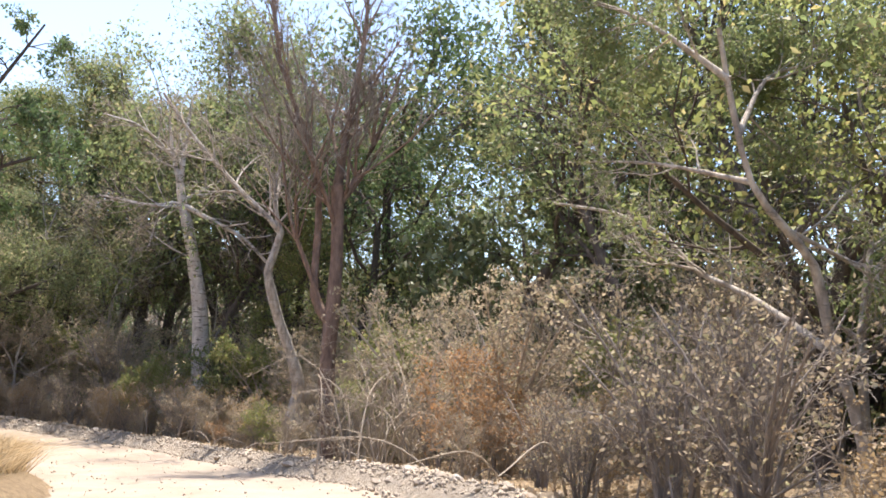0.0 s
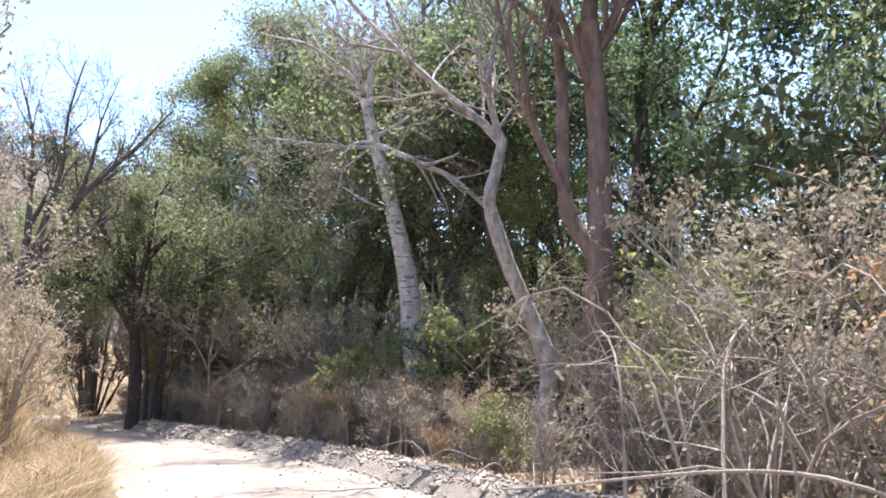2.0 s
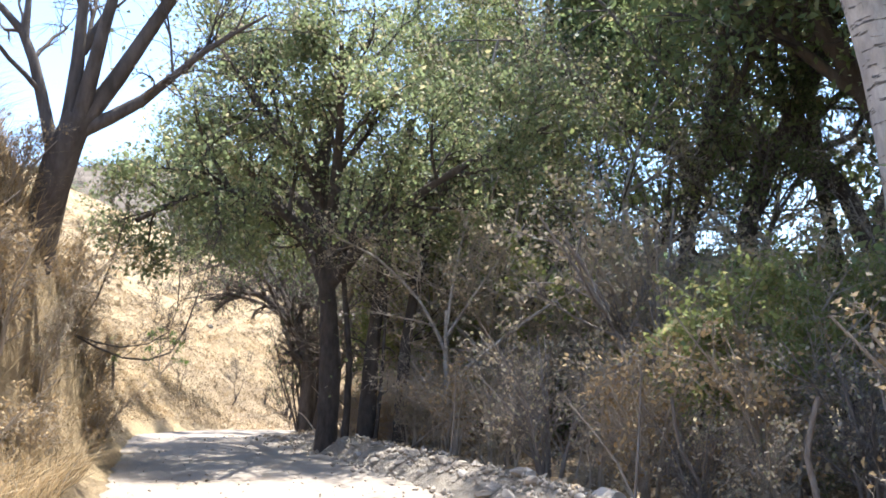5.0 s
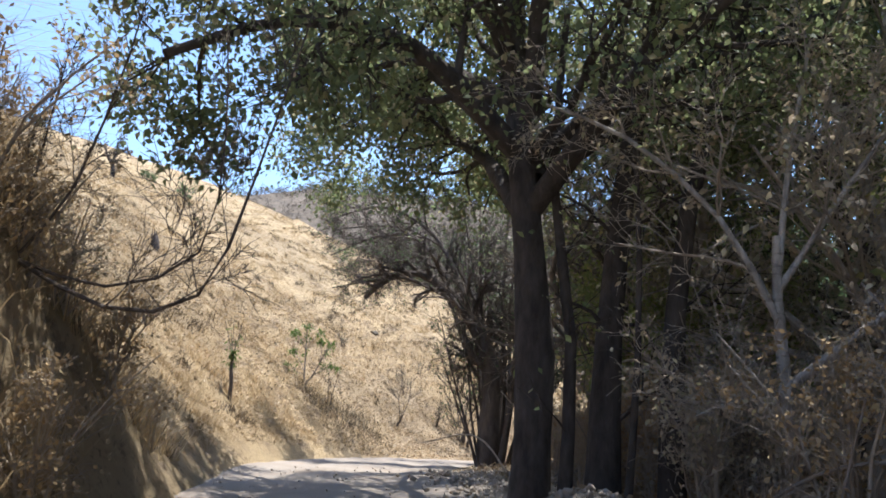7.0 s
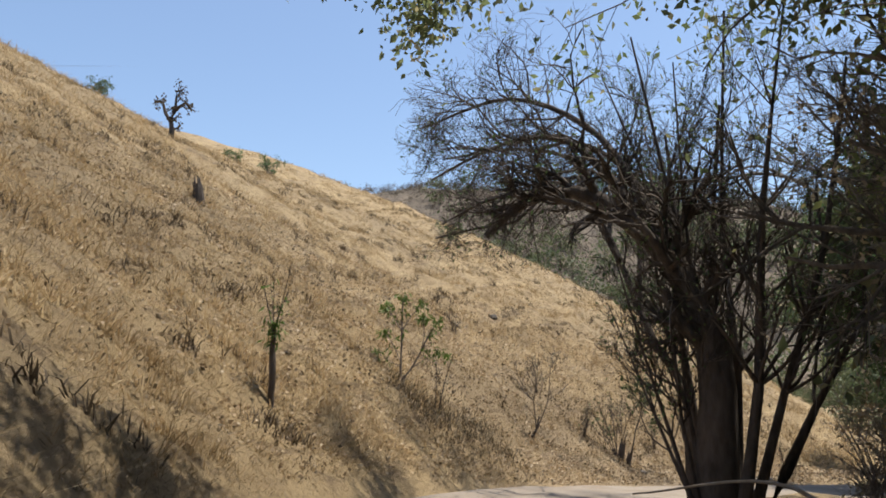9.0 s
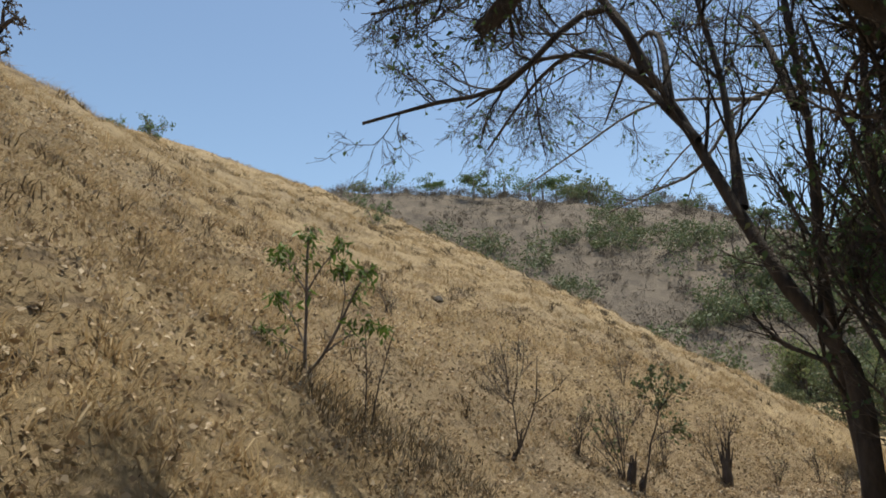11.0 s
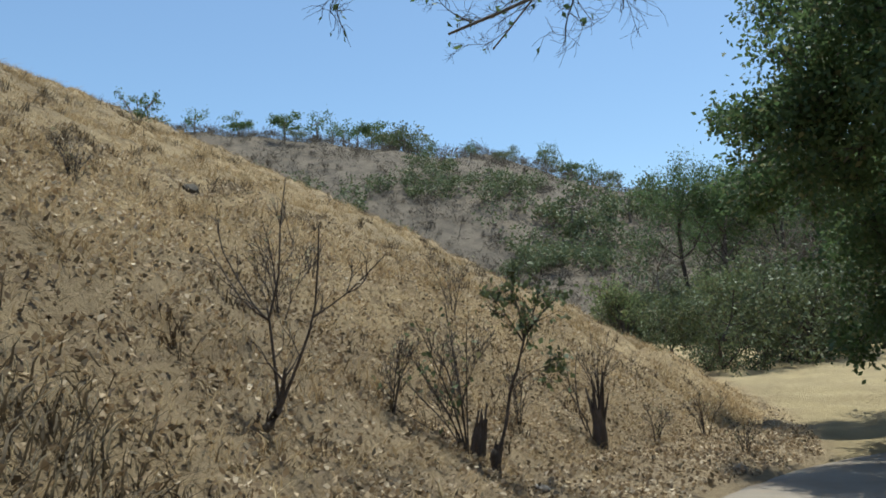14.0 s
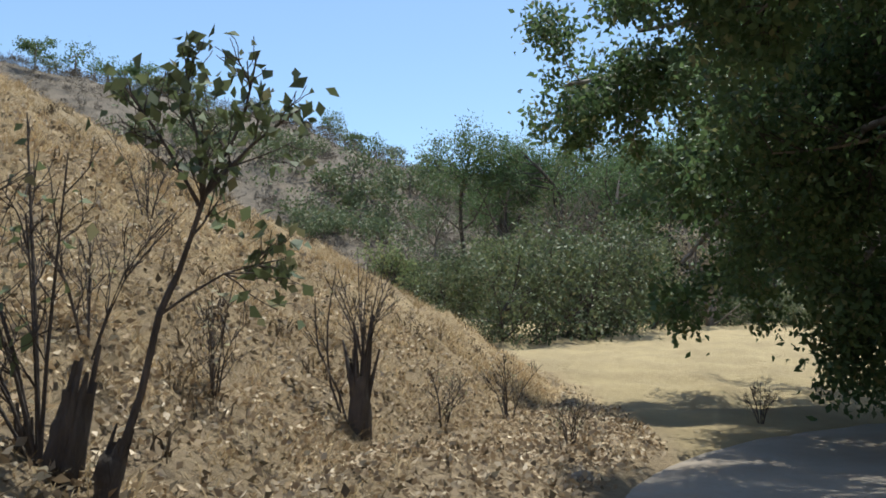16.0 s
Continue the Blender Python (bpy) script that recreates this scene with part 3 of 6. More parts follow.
def thicket():
    rng = np.random.default_rng(5)
    done = []

    def free(x, y, room):
        return all((x - a) ** 2 + (y - b) ** 2 > room * room for a, b in done) and all((x - a) ** 2 + (y - b) ** 2 > r * r for a, b, r in OPEN)

    def scatter(kinds, weights, count, near, far, y0, y1, room, s0, s1):
        made = tries = 0
        while made < count and tries < count * 40:
            tries += 1
            y = rng.uniform(y0, y1)
            x = np.interp(y, ROAD_ROWS[:, 1], ROAD_ROWS[:, 0]) + np.interp(y, ROAD_ROWS[:, 1], ROAD_ROWS[:, 2]) + rng.uniform(near, far)
            if road_gap(np.array([x]), np.array([y]))[0] < near or not free(x, y, room):
                continue
            done.append((x, y))
            made += 1
            kind, s, turn = rng.choice(len(kinds), p=weights), rng.uniform(s0, s1), rng.uniform(0, 360)
            if kinds is LOW_KINDS and 26.4 < y < 31.5 and x < 10.5:
                s *= 0.5
            scale_copy(kinds[kind], x, y, s, turn)

    scatter(LOW_KINDS, [0.36, 0.34, 0.06, 0.03, 0.21], 64, 1.5, 4.5, -2, 56, 1.0, 0.55, 1.0)
    scatter(TALL_KINDS, [0.4, 0.28, 0.12, 0.2], 34, 3.2, 8, 0, 50, 2.2, 0.5, 0.85)
    scatter(LOW_KINDS, [0.3, 0.38, 0.04, 0.1, 0.18], 26, 4, 12, -2, 58, 1.4, 0.9, 1.3)
    scatter(TREE_KINDS, [0.22, 0.08, 0.2, 0.3, 0.2, 0], 26, 6.5, 13, -4, 52, 2.4, 0.75, 1.05)
    scatter(TALL_KINDS, [0.3, 0.3, 0.25, 0.15], 16, 9, 20, -4, 56, 2.4, 0.9, 1.2)
    scatter(TREE_KINDS, [0.46, 0.2, 0.22, 0.06, 0.06, 0], 26, 13, 30, -10, 58, 3.4, 1.2, 1.7)
    for x, y, kind, s in ((3.6, 51.8, 2, 1.25), (0.6, 54.6, 0, 1.1),  (6.8, 54.0, 0, 1.4), (8.6, 50.0, 0, 1.5), (10.0, 57.0, 1, 1.4), (11.5, 46.0, 0, 1.5),
                          (14.0, 52.0, 1, 1.5), (14.5, 40.5, 0, 1.45), (14.0, 33.0, 1, 1.3), (16.5, 18.5, 0, 1.35), (14.5, 10.0, 2, 1.2), (13.4, 3.0, 0, 1.1), (-0.8, 53.2, 2, 0.95), (12.6, 44.0, 0, 1.9), (9.4, 49.4, 0, 1.8), (17.0, 44.0, 0, 1.9), (18.5, 35.0, 1, 1.7), (2.6, 59.5, 1, 1.2),  (0.6, 56.6, 5, 1.1), (-1.2, 50.4, 4, 0.7), (0.4, 52.6, 4, 0.95), (-2.2, 57.8, 4, 0.8), (-1.6, 60.2, 4, 1.0), (3.4, 56.0, 5, 1.4), (3.0, 63.0, 1, 1.1), (-1.8, 53.6, 4, 0.7), (10.5, 41.5, 0, 1.35), (12.2, 37.0, 0, 1.3), (11.0, 45.8, 0, 1.5), (18.0, 14.5, 0, 1.5), (21.0, 21.0, 1, 1.6), (20.5, 10.0, 0, 1.6), (17.5, 25.0, 0, 1.5), (22.5, 29.0, 1, 1.7), (24.0, 16.0, 0, 1.8)):
        scale_copy(TREE_KINDS[kind], x, y, s, rng.uniform(0, 360))
    for x, y, kind, s in ((5.8, 40.2, 1, 0.75), (7.4, 42.0, 0, 0.65), (7.0, 46.4, 1, 0.75), (4.4, 47.8, 0, 0.6), (6.6, 37.4, 3, 0.55), (8.6, 40.2, 3, 0.7),
                           (0.9, 48.2, 3, 0.6), (0.9, 51.4, 0, 0.75), (-0.6, 51.8, 3, 0.6), (-0.8, 55.4, 1, 0.8), (-1.6, 58.6, 1, 0.8), (1.6, 57.6, 2, 0.9), (-1.2, 54.0, 1, 0.8), (1.4, 61.0, 1, 0.9), (-0.6, 19.5, 1, 0.6), (-1.4, 22.6, 1, 0.7), (-1.0, 26.0, 0, 0.5), (-2.4, 28.6, 0, 0.6), (-3.2, 24.2, 0, 0.8), (-2.6, 17.0, 1, 0.75), (-4.0, 31.6, 0, 0.7), (10.8, 33.0, 3, 0.75), (11.4, 24.6, 3, 0.8), (11.0, 20.0, 0, 0.8), (10.4, 15.0, 0, 0.7), (14.6, 12.6, 0, 0.8)):
        scale_copy(TALL_KINDS[kind], x, y, s, rng.uniform(0, 360))
    for k in range(18):
        y = -6 + 66 * (k + rng.uniform(0, 1)) / 18
        x = 19 + 13 * rng.uniform(0, 1)
        scale_copy(TREE_KINDS[5], x, y, rng.uniform(1.2, 1.8), rng.uniform(0, 360), 0.5)
    for k in range(24):
        y = 27 + 21 * (k + rng.uniform(0, 1)) / 24
        x = np.interp(y, ROAD_ROWS[:, 1], ROAD_ROWS[:, 0] + ROAD_ROWS[:, 2]) + rng.uniform(1.5, 3.6)
        if road_gap(np.array([x]), np.array([y]))[0] > 1.2:
            scale_copy(LOW_KINDS[(0, 1, 4, 0)[k % 4]], x, y, rng.uniform(0.55, 0.95), rng.uniform(0, 360))
    for x, y, kind, s in ((-2.7, 36.2, 4, 0.6), (-3.5, 37.4, 0, 0.55), (-4.3, 40.4, 4, 0.6), (-1.7, 33.6, 4, 0.5), (-5.6, 42.6, 4, 0.55), (-4.6, 38.0, 4, 0.6), (-1.2, 30.6, 0, 0.5), (-6.4, 44.4, 0, 0.5), (-4.0, 38.6, 0, 0.6), (-4.5, 39.6, 4, 0.7), (-3.2, 36.0, 4, 0.7), (-2.4, 33.2, 4, 0.7), (-5.0, 40.8, 4, 0.6), (-5.4, 41.6, 0, 0.6), (-3.6, 34.6, 0, 0.8), (-3.0, 31.4, 4, 0.7), (-2.2, 28.6, 4, 0.6), (-2.0, 25.6, 0, 0.6)):
        scale_copy(LOW_KINDS[kind], x, y, s, rng.uniform(0, 360))


thicket()


def withering_trees():
    """Half-leafless tan trees behind the bend."""
    dry = [(4, 0.16, 0.06, 6, 0.55, 44, 0, 0), (3, 0.2, 0.02, 6, 0.5, 50, 7, 0.22), (3, 0.22, -0.02, 0, 0, 0, 8, 0.22)]
    for seed, x, y, tall in ((27, 3.0, 47.8, 12.0), (28, 6.4, 47.0, 10.5), (29, 0.9, 49.6, 9.5), (30, 7.2, 52.0, 13.0)):
        tree = green_tree(seed, tall, BARK_PALE, LEAF_TAN, dry, "half-leafless tree with withering tan leaves", 0.36, 0.2, 0.12, 13, 0.13, "withering_tree")
        tree.matrix_basis = pose(x, y, on_ground(x, y, 0.1), 0, 0, seed * 50)


withering_trees()


# ---------- trees that stand out ----------
def white_tree():
    p = Plant(31)
    p.stem([(-0.15, 0, -0.4), (-0.25, 0, 1.5), (-0.36, 0, 3.4), (-0.61, 0, 5.8), (-0.98, 0, 7.4), (-1.43, 0, 9.2), (-1.81, 0, 10.4), (-2.04, 0, 11.5)], 0.43, 0.17, 16, 0.2, knots=0.035)
    for rows, r0, r1 in (
        [[(-2.0, 0, 11.2), (-2.5, -0.2, 12.6), (-2.8, -0.3, 14.2)], 0.12, 0.05],
        [[(-2.0, 0, 11.3), (-1.95, -0.1, 12.9), (-1.85, 0, 14.8)], 0.15, 0.06],
        [[(-1.8, 0, 10.3), (-0.5, -1.0, 9.5), (0.8, -1.2, 8.9), (1.9, -1.4, 7.9)], 0.13, 0.07],
        [[(-1.75, 0, 10.2), (-3.2, -0.4, 10.0), (-5.4, -0.7, 10.1)], 0.08, 0.03],
        [[(-1.75, 0, 10.3), (-2.7, -0.2, 10.1), (-3.1, -0.3, 8.2)], 0.08, 0.03],
        [[(-1.8, 0, 10.5), (-0.8, 0.2, 11.2), (0.5, 0.3, 12.2)], 0.09, 0.03],
        [[(-2.4, -0.2, 12.4), (-4.0, -0.6, 13.4), (-5.6, -0.8, 13.6)], 0.07, 0.03],
        [[(-1.1, 0, 7.9), (-2.1, -0.2, 8.2), (-3.3, -0.3, 8.9)], 0.05, 0.02],
    ):
        a, b = p.stem(rows, r0, r1, 7, 0.1, p.limbs)
        p.branches(a, b, 9, 0.2, 1.0, 2.2, SPARSE, 50, 0.1, thick=0.5)
    p.make("white_barked_tree", (9.1, 37.0, on_ground(9.1, 37.0, 0.1)), BARK_WHITE, LEAF_BROWN, 0.08, twig=TWIG_GREY, label="leaning tree with pale ringed bark and bare limbs", category="tree")


def leaning_tree():
    p = Plant(32)
    p.stem([(-0.2, 0.4, -0.3), (-0.14, 0.45, 0.95), (0.0, 0.5, 1.7), (0.08, 0.5, 2.5), (-0.34, 0.5, 3.7), (-0.85, 0.5, 4.8), (-1.21, 0.5, 5.8), (-1.41, 0.5, 6.55), (-1.25, 0.5, 7.2), (-1.02, 0.5, 8.15)], 0.27, 0.13, 14)
    a, b = p.stem([(-1.02, 0.5, 8.0), (-1.5, 0.7, 8.6), (-2.4, 1.0, 9.4), (-4.2, 1.8, 11.4), (-5.4, 2.2, 13.0)], 0.12, 0.05, 8, 0.1, p.limbs)
    p.branches(a, b, 11, 0.2, 1.0, 2.8, SPARSE, 50, 0.1)
    a, b = p.stem([(-1.02, 0.5, 8.05), (-1.25, 0.6, 8.8), (-1.3, 0.8, 10.0), (-0.7, 1.0, 12.2)], 0.11, 0.05, 8, 0.1, p.limbs)
    p.branches(a, b, 9, 0.2, 1.0, 2.4, SPARSE, 50, 0.1)
    p.make("leaning_tree", (10.3, 28.0, on_ground(10.3, 28.0, 0.1)), BARK_PALE, LEAF_BROWN, 0.08, label="leaning grey tree with a bent bare limb")


def brown_tree():
    p = Plant(33)
    p.stem([(0.5, 0, -0.3), (0.45, 0, 0.7), (0.29, 0, 1.8), (0.23, 0, 3.2), (0.26, 0, 4.4), (0.3, 0, 6.4), (0.15, 0, 8.6)], 0.25, 0.2, 14)
    for rows, r0 in (
        [[(0.18, 0.05, 4.3), (-0.25, 0.3, 5.1), (-0.24, 0.4, 6.4), (-0.3, 0.4, 8.4), (-0.9, 0.4, 10.2), (-1.9, 0.4, 12.4), (-2.4, 0.4, 15.0)], 0.16],
        [[(-0.15, 0.2, 5.0), (-0.5, 0.2, 5.8), (-0.95, 0.2, 6.7), (-1.4, 0.1, 7.8), (-1.9, 0.1, 10.6)], 0.10],
        [[(0.15, 0, 8.4), (0.4, 0.2, 10.2), (0.9, 0.4, 13.5), (1.0, 0.5, 16)], 0.16],
        [[(0.2, 0, 7.2), (-0.6, -0.4, 8.6), (-2.0, -0.6, 10.8)], 0.08],
        [[(0.2, 0, 7.9), (1.2, -0.2, 10.0), (2.2, -0.2, 13.2)], 0.11],
    ):
        a, b = p.stem(rows, r0, r0 * 0.35, 8, 0.1, p.limbs)
        p.branches(a, b, 14, 0.5 if rows[0][2] < 6 else 0.15, 1.0, 3.6, BARE, 38, 0.3)
    p.make("brown_barked_tree", (9.1, 23.2, on_ground(9.1, 23.2, 0.1)), BARK_RED, LEAF_BROWN, 0.06, twig=TWIG_GREY, label="reddish-brown tree with forked trunk and bare grey twigs")


def arching_shrub(seed, x, y, tall, reach, label):
    """Long pale whips that rise, cross and bend over, with side twigs."""
    p = Plant(seed, 9.0)
    for k in range(17):
        a, o = p.rng.uniform(0, 6.28), p.rng.normal(size=2) * 0.55
        r, h = reach * p.rng.uniform(0.4, 1.15), tall * p.rng.uniform(0.35, 1.0)
        c, s = math.cos(a), math.sin(a)
        j = p.rng.normal(size=(4, 3)) * 0.18
        rows = [(o[0], o[1], -0.1), (o[0] + c * r * 0.25 + j[1][0], o[1] + s * r * 0.25 + j[1][1], h * 0.7), (o[0] + c * r * 0.7 + j[2][0], o[1] + s * r * 0.7 + j[2][1], h + j[2][2]), (o[0] + c * r * 1.15, o[1] + s * r * 1.15, h * p.rng.uniform(0.45, 0.95))]
        pts, rad = p.stem(rows, p.rng.uniform(0.012, 0.03), 0.006, 6, 0.2, p.limbs)
        p.branches(pts, rad, 7, 0.25, 1.0, reach * 0.5, [(6, 0.2, -0.02, 4, 0.5, 50, 0, 0), (4, 0.25, -0.02, 0, 0, 0, 0.4, 0.03)], 60, 0.05, thick=0.6)
    p.make("arching_shrub", (x, y, on_ground(x, y, 0.06)), TWIG_TAN, LEAF_BROWN, 0.08, label=label, category="shrub", limb_name="stem")


def orange_shrub():
    p = Plant(38, 9.0)
    spec = [(5, 0.16, 0.05, 5, 0.55, 42, 1, 0.05), (5, 0.22, 0.02, 5, 0.55, 48, 2.4, 0.09), (4, 0.26, 0.0, 0, 0, 0, 3.0, 0.09)]
    for k in range(9):
        a = p.rng.uniform(0, 6.28)
        h, r = p.rng.uniform(1.3, 2.9), p.rng.uniform(0.5, 1.9)
        pts, rad = p.stem([(0.1 * math.cos(a), 0.1 * math.sin(a), -0.1), (r * 0.4 * math.cos(a), r * 0.4 * math.sin(a), h * 0.6), (r * math.cos(a), r * math.sin(a), h)], 0.028, 0.009, 5, 0.2, p.limbs)
        p.branches(pts, rad, 6, 0.35, 1.0, 0.9, spec, 50, 0.15)
    p.make("dry_leaf_shrub", (9.5, 15.0, on_ground(9.5, 15.0)), TWIG_TAN, LEAF_ORANGE, 0.07, 0.55, label="shrub covered in orange-brown dry leaves", category="shrub", limb_name="stem")


def crooked_tree():
    """Leans over the road's edge; one long low limb reaches away from the bend."""
    p = Plant(39)
    p.stem([(0.0, 0, -0.3), (-0.2, 0, 1.0), (-0.7, 0, 2.05), (-1.0, 0, 2.7), (-1.3, 0, 3.6), (-2.05, 0, 4.15), (-2.55, 0.1, 4.7), (-2.8, 0.2, 5.7), (-3.0, 0.3, 7.0)], 0.10, 0.035, 10)
    thin = [(5, 0.2, 0.06, 6, 0.55, 45, 0, 0), (4, 0.22, 0.03, 5, 0.5, 48, 2, 0.1), (3, 0.25, 0.0, 0, 0, 0, 4, 0.12)]
    for rows, r, spec in (
        ([(-1.0, 0.05, 2.4), (-0.85, 1.5, 3.25), (-0.87, 2.7, 3.8), (-0.97, 3.3, 4.45), (-1.35, 4.3, 5.0), (-2.3, 5.1, 5.2)], 0.07, SPARSE),
        ([(-0.87, 2.7, 3.8), (-1.6, 3.1, 4.0), (-1.85, 3.3, 4.45)], 0.03, SPARSE),
        ([(-2.05, 0, 4.1), (-0.9, -0.1, 3.8), (0.2, -0.2, 3.4)], 0.045, thin),
        ([(-2.55, 0.1, 4.7), (-3.0, 1.6, 5.2), (-3.6, 3.0, 5.4)], 0.045, thin),
        ([(-2.7, 0.2, 5.4), (-1.6, 0.6, 6.6), (-0.4, 0.8, 7.2)], 0.05, FEATHER),
        ([(-2.9, 0.2, 6.2), (-3.4, 1.4, 7.4), (-3.8, 2.6, 8.2)], 0.05, FEATHER),
    ):
        a, b = p.stem(rows, r, r * 0.35, 7, 0.1, p.limbs)
        p.branches(a, b, 9, 0.3, 1.0, 1.4, spec, 50, 0.12)
    p.make("crooked_tree", (11.95, 7.5, on_ground(11.95, 7.5)), BARK_PALE, LEAF_GREEN, 0.085, 0.4, label="crooked pale tree with a long low limb")


def thin_tree():
    p = Plant(40)
    p.stem([(0, 0, -0.2), (0.02, 0, 1.2), (-0.02, 0, 2.4), (0.0, 0, 3.2)], 0.085, 0.05, 9)
    spec = [(6, 0.16, 0.02, 7, 0.55, 45, 0, 0), (6, 0.2, 0.0, 6, 0.5, 45, 0.4, 0.03), (4, 0.25, 0.0, 0, 0, 0, 0.8, 0.04)]
    for rows, r in (
        ([(0, 0, 1.5), (1.0, -0.2, 2.3), (2.4, -0.4, 3.3), (3.8, -0.5, 4.0)], 0.05),
        ([(0, 0, 2.2), (-0.6, -0.2, 3.4), (-1.6, -0.3, 4.4), (-2.6, -0.4, 4.9)], 0.045),
        ([(0, 0, 2.8), (0.2, 0.1, 4.2), (0.5, 0.2, 5.6)], 0.045),
        ([(0, 0, 2.6), (0.8, 0.1, 3.8), (1.8, 0.2, 5.2)], 0.04),
        ([(0, 0, 1.2), (-0.4, -0.3, 1.4), (-0.9, -0.5, 1.2)], 0.035),
    ):
        a, b = p.stem(rows, r, r * 0.4, 7, 0.1, p.limbs)
        p.branches(a, b, 9, 0.25, 1.0, 1.5, spec, 48, 0.15)
    p.make("thin_bare_tree", (1.7, 44.6, on_ground(1.7, 44.6)), BARK_PALE, LEAF_BROWN, 0.08, twig=TWIG_TAN, label="thin pale tree with wide pinkish-tan bare twigs")


def big_leafy_tree():
    p = Plant(34)
    pts, rad = p.stem([(0, 0, -0.3), (0.1, 0, 2.0), (-0.1, 0, 4.6), (-0.3, 0.2, 7.2), (0.0, 0.4, 9.4), (0.4, 0.5, 11.0)], 0.23, 0.10, 16)
    p.branches(pts, rad, 16, 0.42, 1.0, 4.2, LEAFY, 60, 0.25, bias=(0.25, 0.1, 0), thick=0.4)
    for rows in ([(-0.1, 0, 4.8), (-1.6, 0.6, 6.4), (-3.0, 1.4, 7.6), (-3.8, 1.8, 8.4)], [(0.0, 0, 4.0), (1.8, -1.0, 5.6), (4.0, -1.6, 6.8), (5.6, -1.8, 7.4)], [(-0.1, 0, 4.0), (-1.5, 2.2, 5.7), (-3.4, 3.6, 6.9), (-4.8, 4.4, 7.2), (-5.8, 5.0, 7.0)], [(-0.1, 0, 4.6), (-1.0, 2.6, 6.0), (-2.0, 5.0, 7.0), (-2.6, 7.0, 6.6)], [(-0.1, 0, 4.8), (-1.2, -1.6, 5.9), (-2.2, -3.0, 5.7), (-3.0, -4.1, 4.9)], [(0.1, 0, 4.4), (1.0, 2.4, 6.0), (1.6, 5.0, 7.0), (2.0, 7.0, 6.8)], [(-0.2, 0.1, 5.6), (-2.6, 2.4, 7.6), (-4.8, 3.8, 8.6), (-6.4, 4.8, 8.6)],
                 [(0, 0, 5.4), (0.6, -1.6, 7.6), (1.0, -3.2, 9.0)], [(0, 0, 4.8), (2.2, 1.6, 6.6), (4.6, 3.0, 8.0)], [(-0.2, 0.1, 6.4), (-1.6, -0.6, 8.4), (-3.0, -0.8, 10.4)]):
        a, b = p.stem(rows, 0.15, 0.05, 8, 0.1, p.limbs)
        p.branches(a, b, 10, 0.25, 1.0, 2.3, LEAFY_DENSE if rows[-1][1] > 6 else LEAFY, 55, 0.0)
    vine = [(5, 0.2, -0.05, 4, 0.6, 45, 0.5, 0.05), (4, 0.24, -0.08, 0, 0, 0, 1.2, 0.06)]
    for rows, r in (([(0.9, 0.4, -0.3), (1.0, 0.6, 2.4), (1.3, 0.8, 5.0), (1.9, 1.0, 8.6)], 0.21), ([(1.8, 0.2, -0.3), (1.9, 0.4, 2.6), (2.4, 0.8, 5.4), (3.4, 1.2, 8.4)], 0.15), ([(0.5, -0.2, -0.3), (0.6, -0.1, 2.2), (0.35, 0.0, 4.4), (0.5, 0.2, 7.0)], 0.09), ([(1.3, -0.5, -0.3), (1.5, -0.5, 2.0), (1.5, -0.3, 4.6), (1.2, 0.0, 7.4)], 0.05)):
        a, b = p.stem(rows, r, r * 0.5, 10, 0.3, p.limbs)
        p.branches(a, b, 12, 0.3, 1.0, 1.5, vine, 50, 0.0, thick=0.2)
    p.make("broad_leafy_tree", (-1.4, 45.7, on_ground(-1.4, 45.7, 0.1)), BARK_DARK, LEAF_TAWNY, 0.105, 0.6, label="broad leafy tree with dark trunk beside the road")


ARCH = [(7, 0.2, 0.02, 8, 0.5, 45, 0, 0), (6, 0.22, -0.03, 5, 0.55, 45, 0.1, 0.02), (4, 0.26, -0.05, 0, 0, 0, 0.3, 0.03)]
UPRIGHT = [(6, 0.12, 0.14, 6, 0.55, 34, 0, 0), (5, 0.16, 0.1, 5, 0.5, 38, 0.2, 0.02), (4, 0.22, 0.04, 0, 0, 0, 0.5, 0.03)]


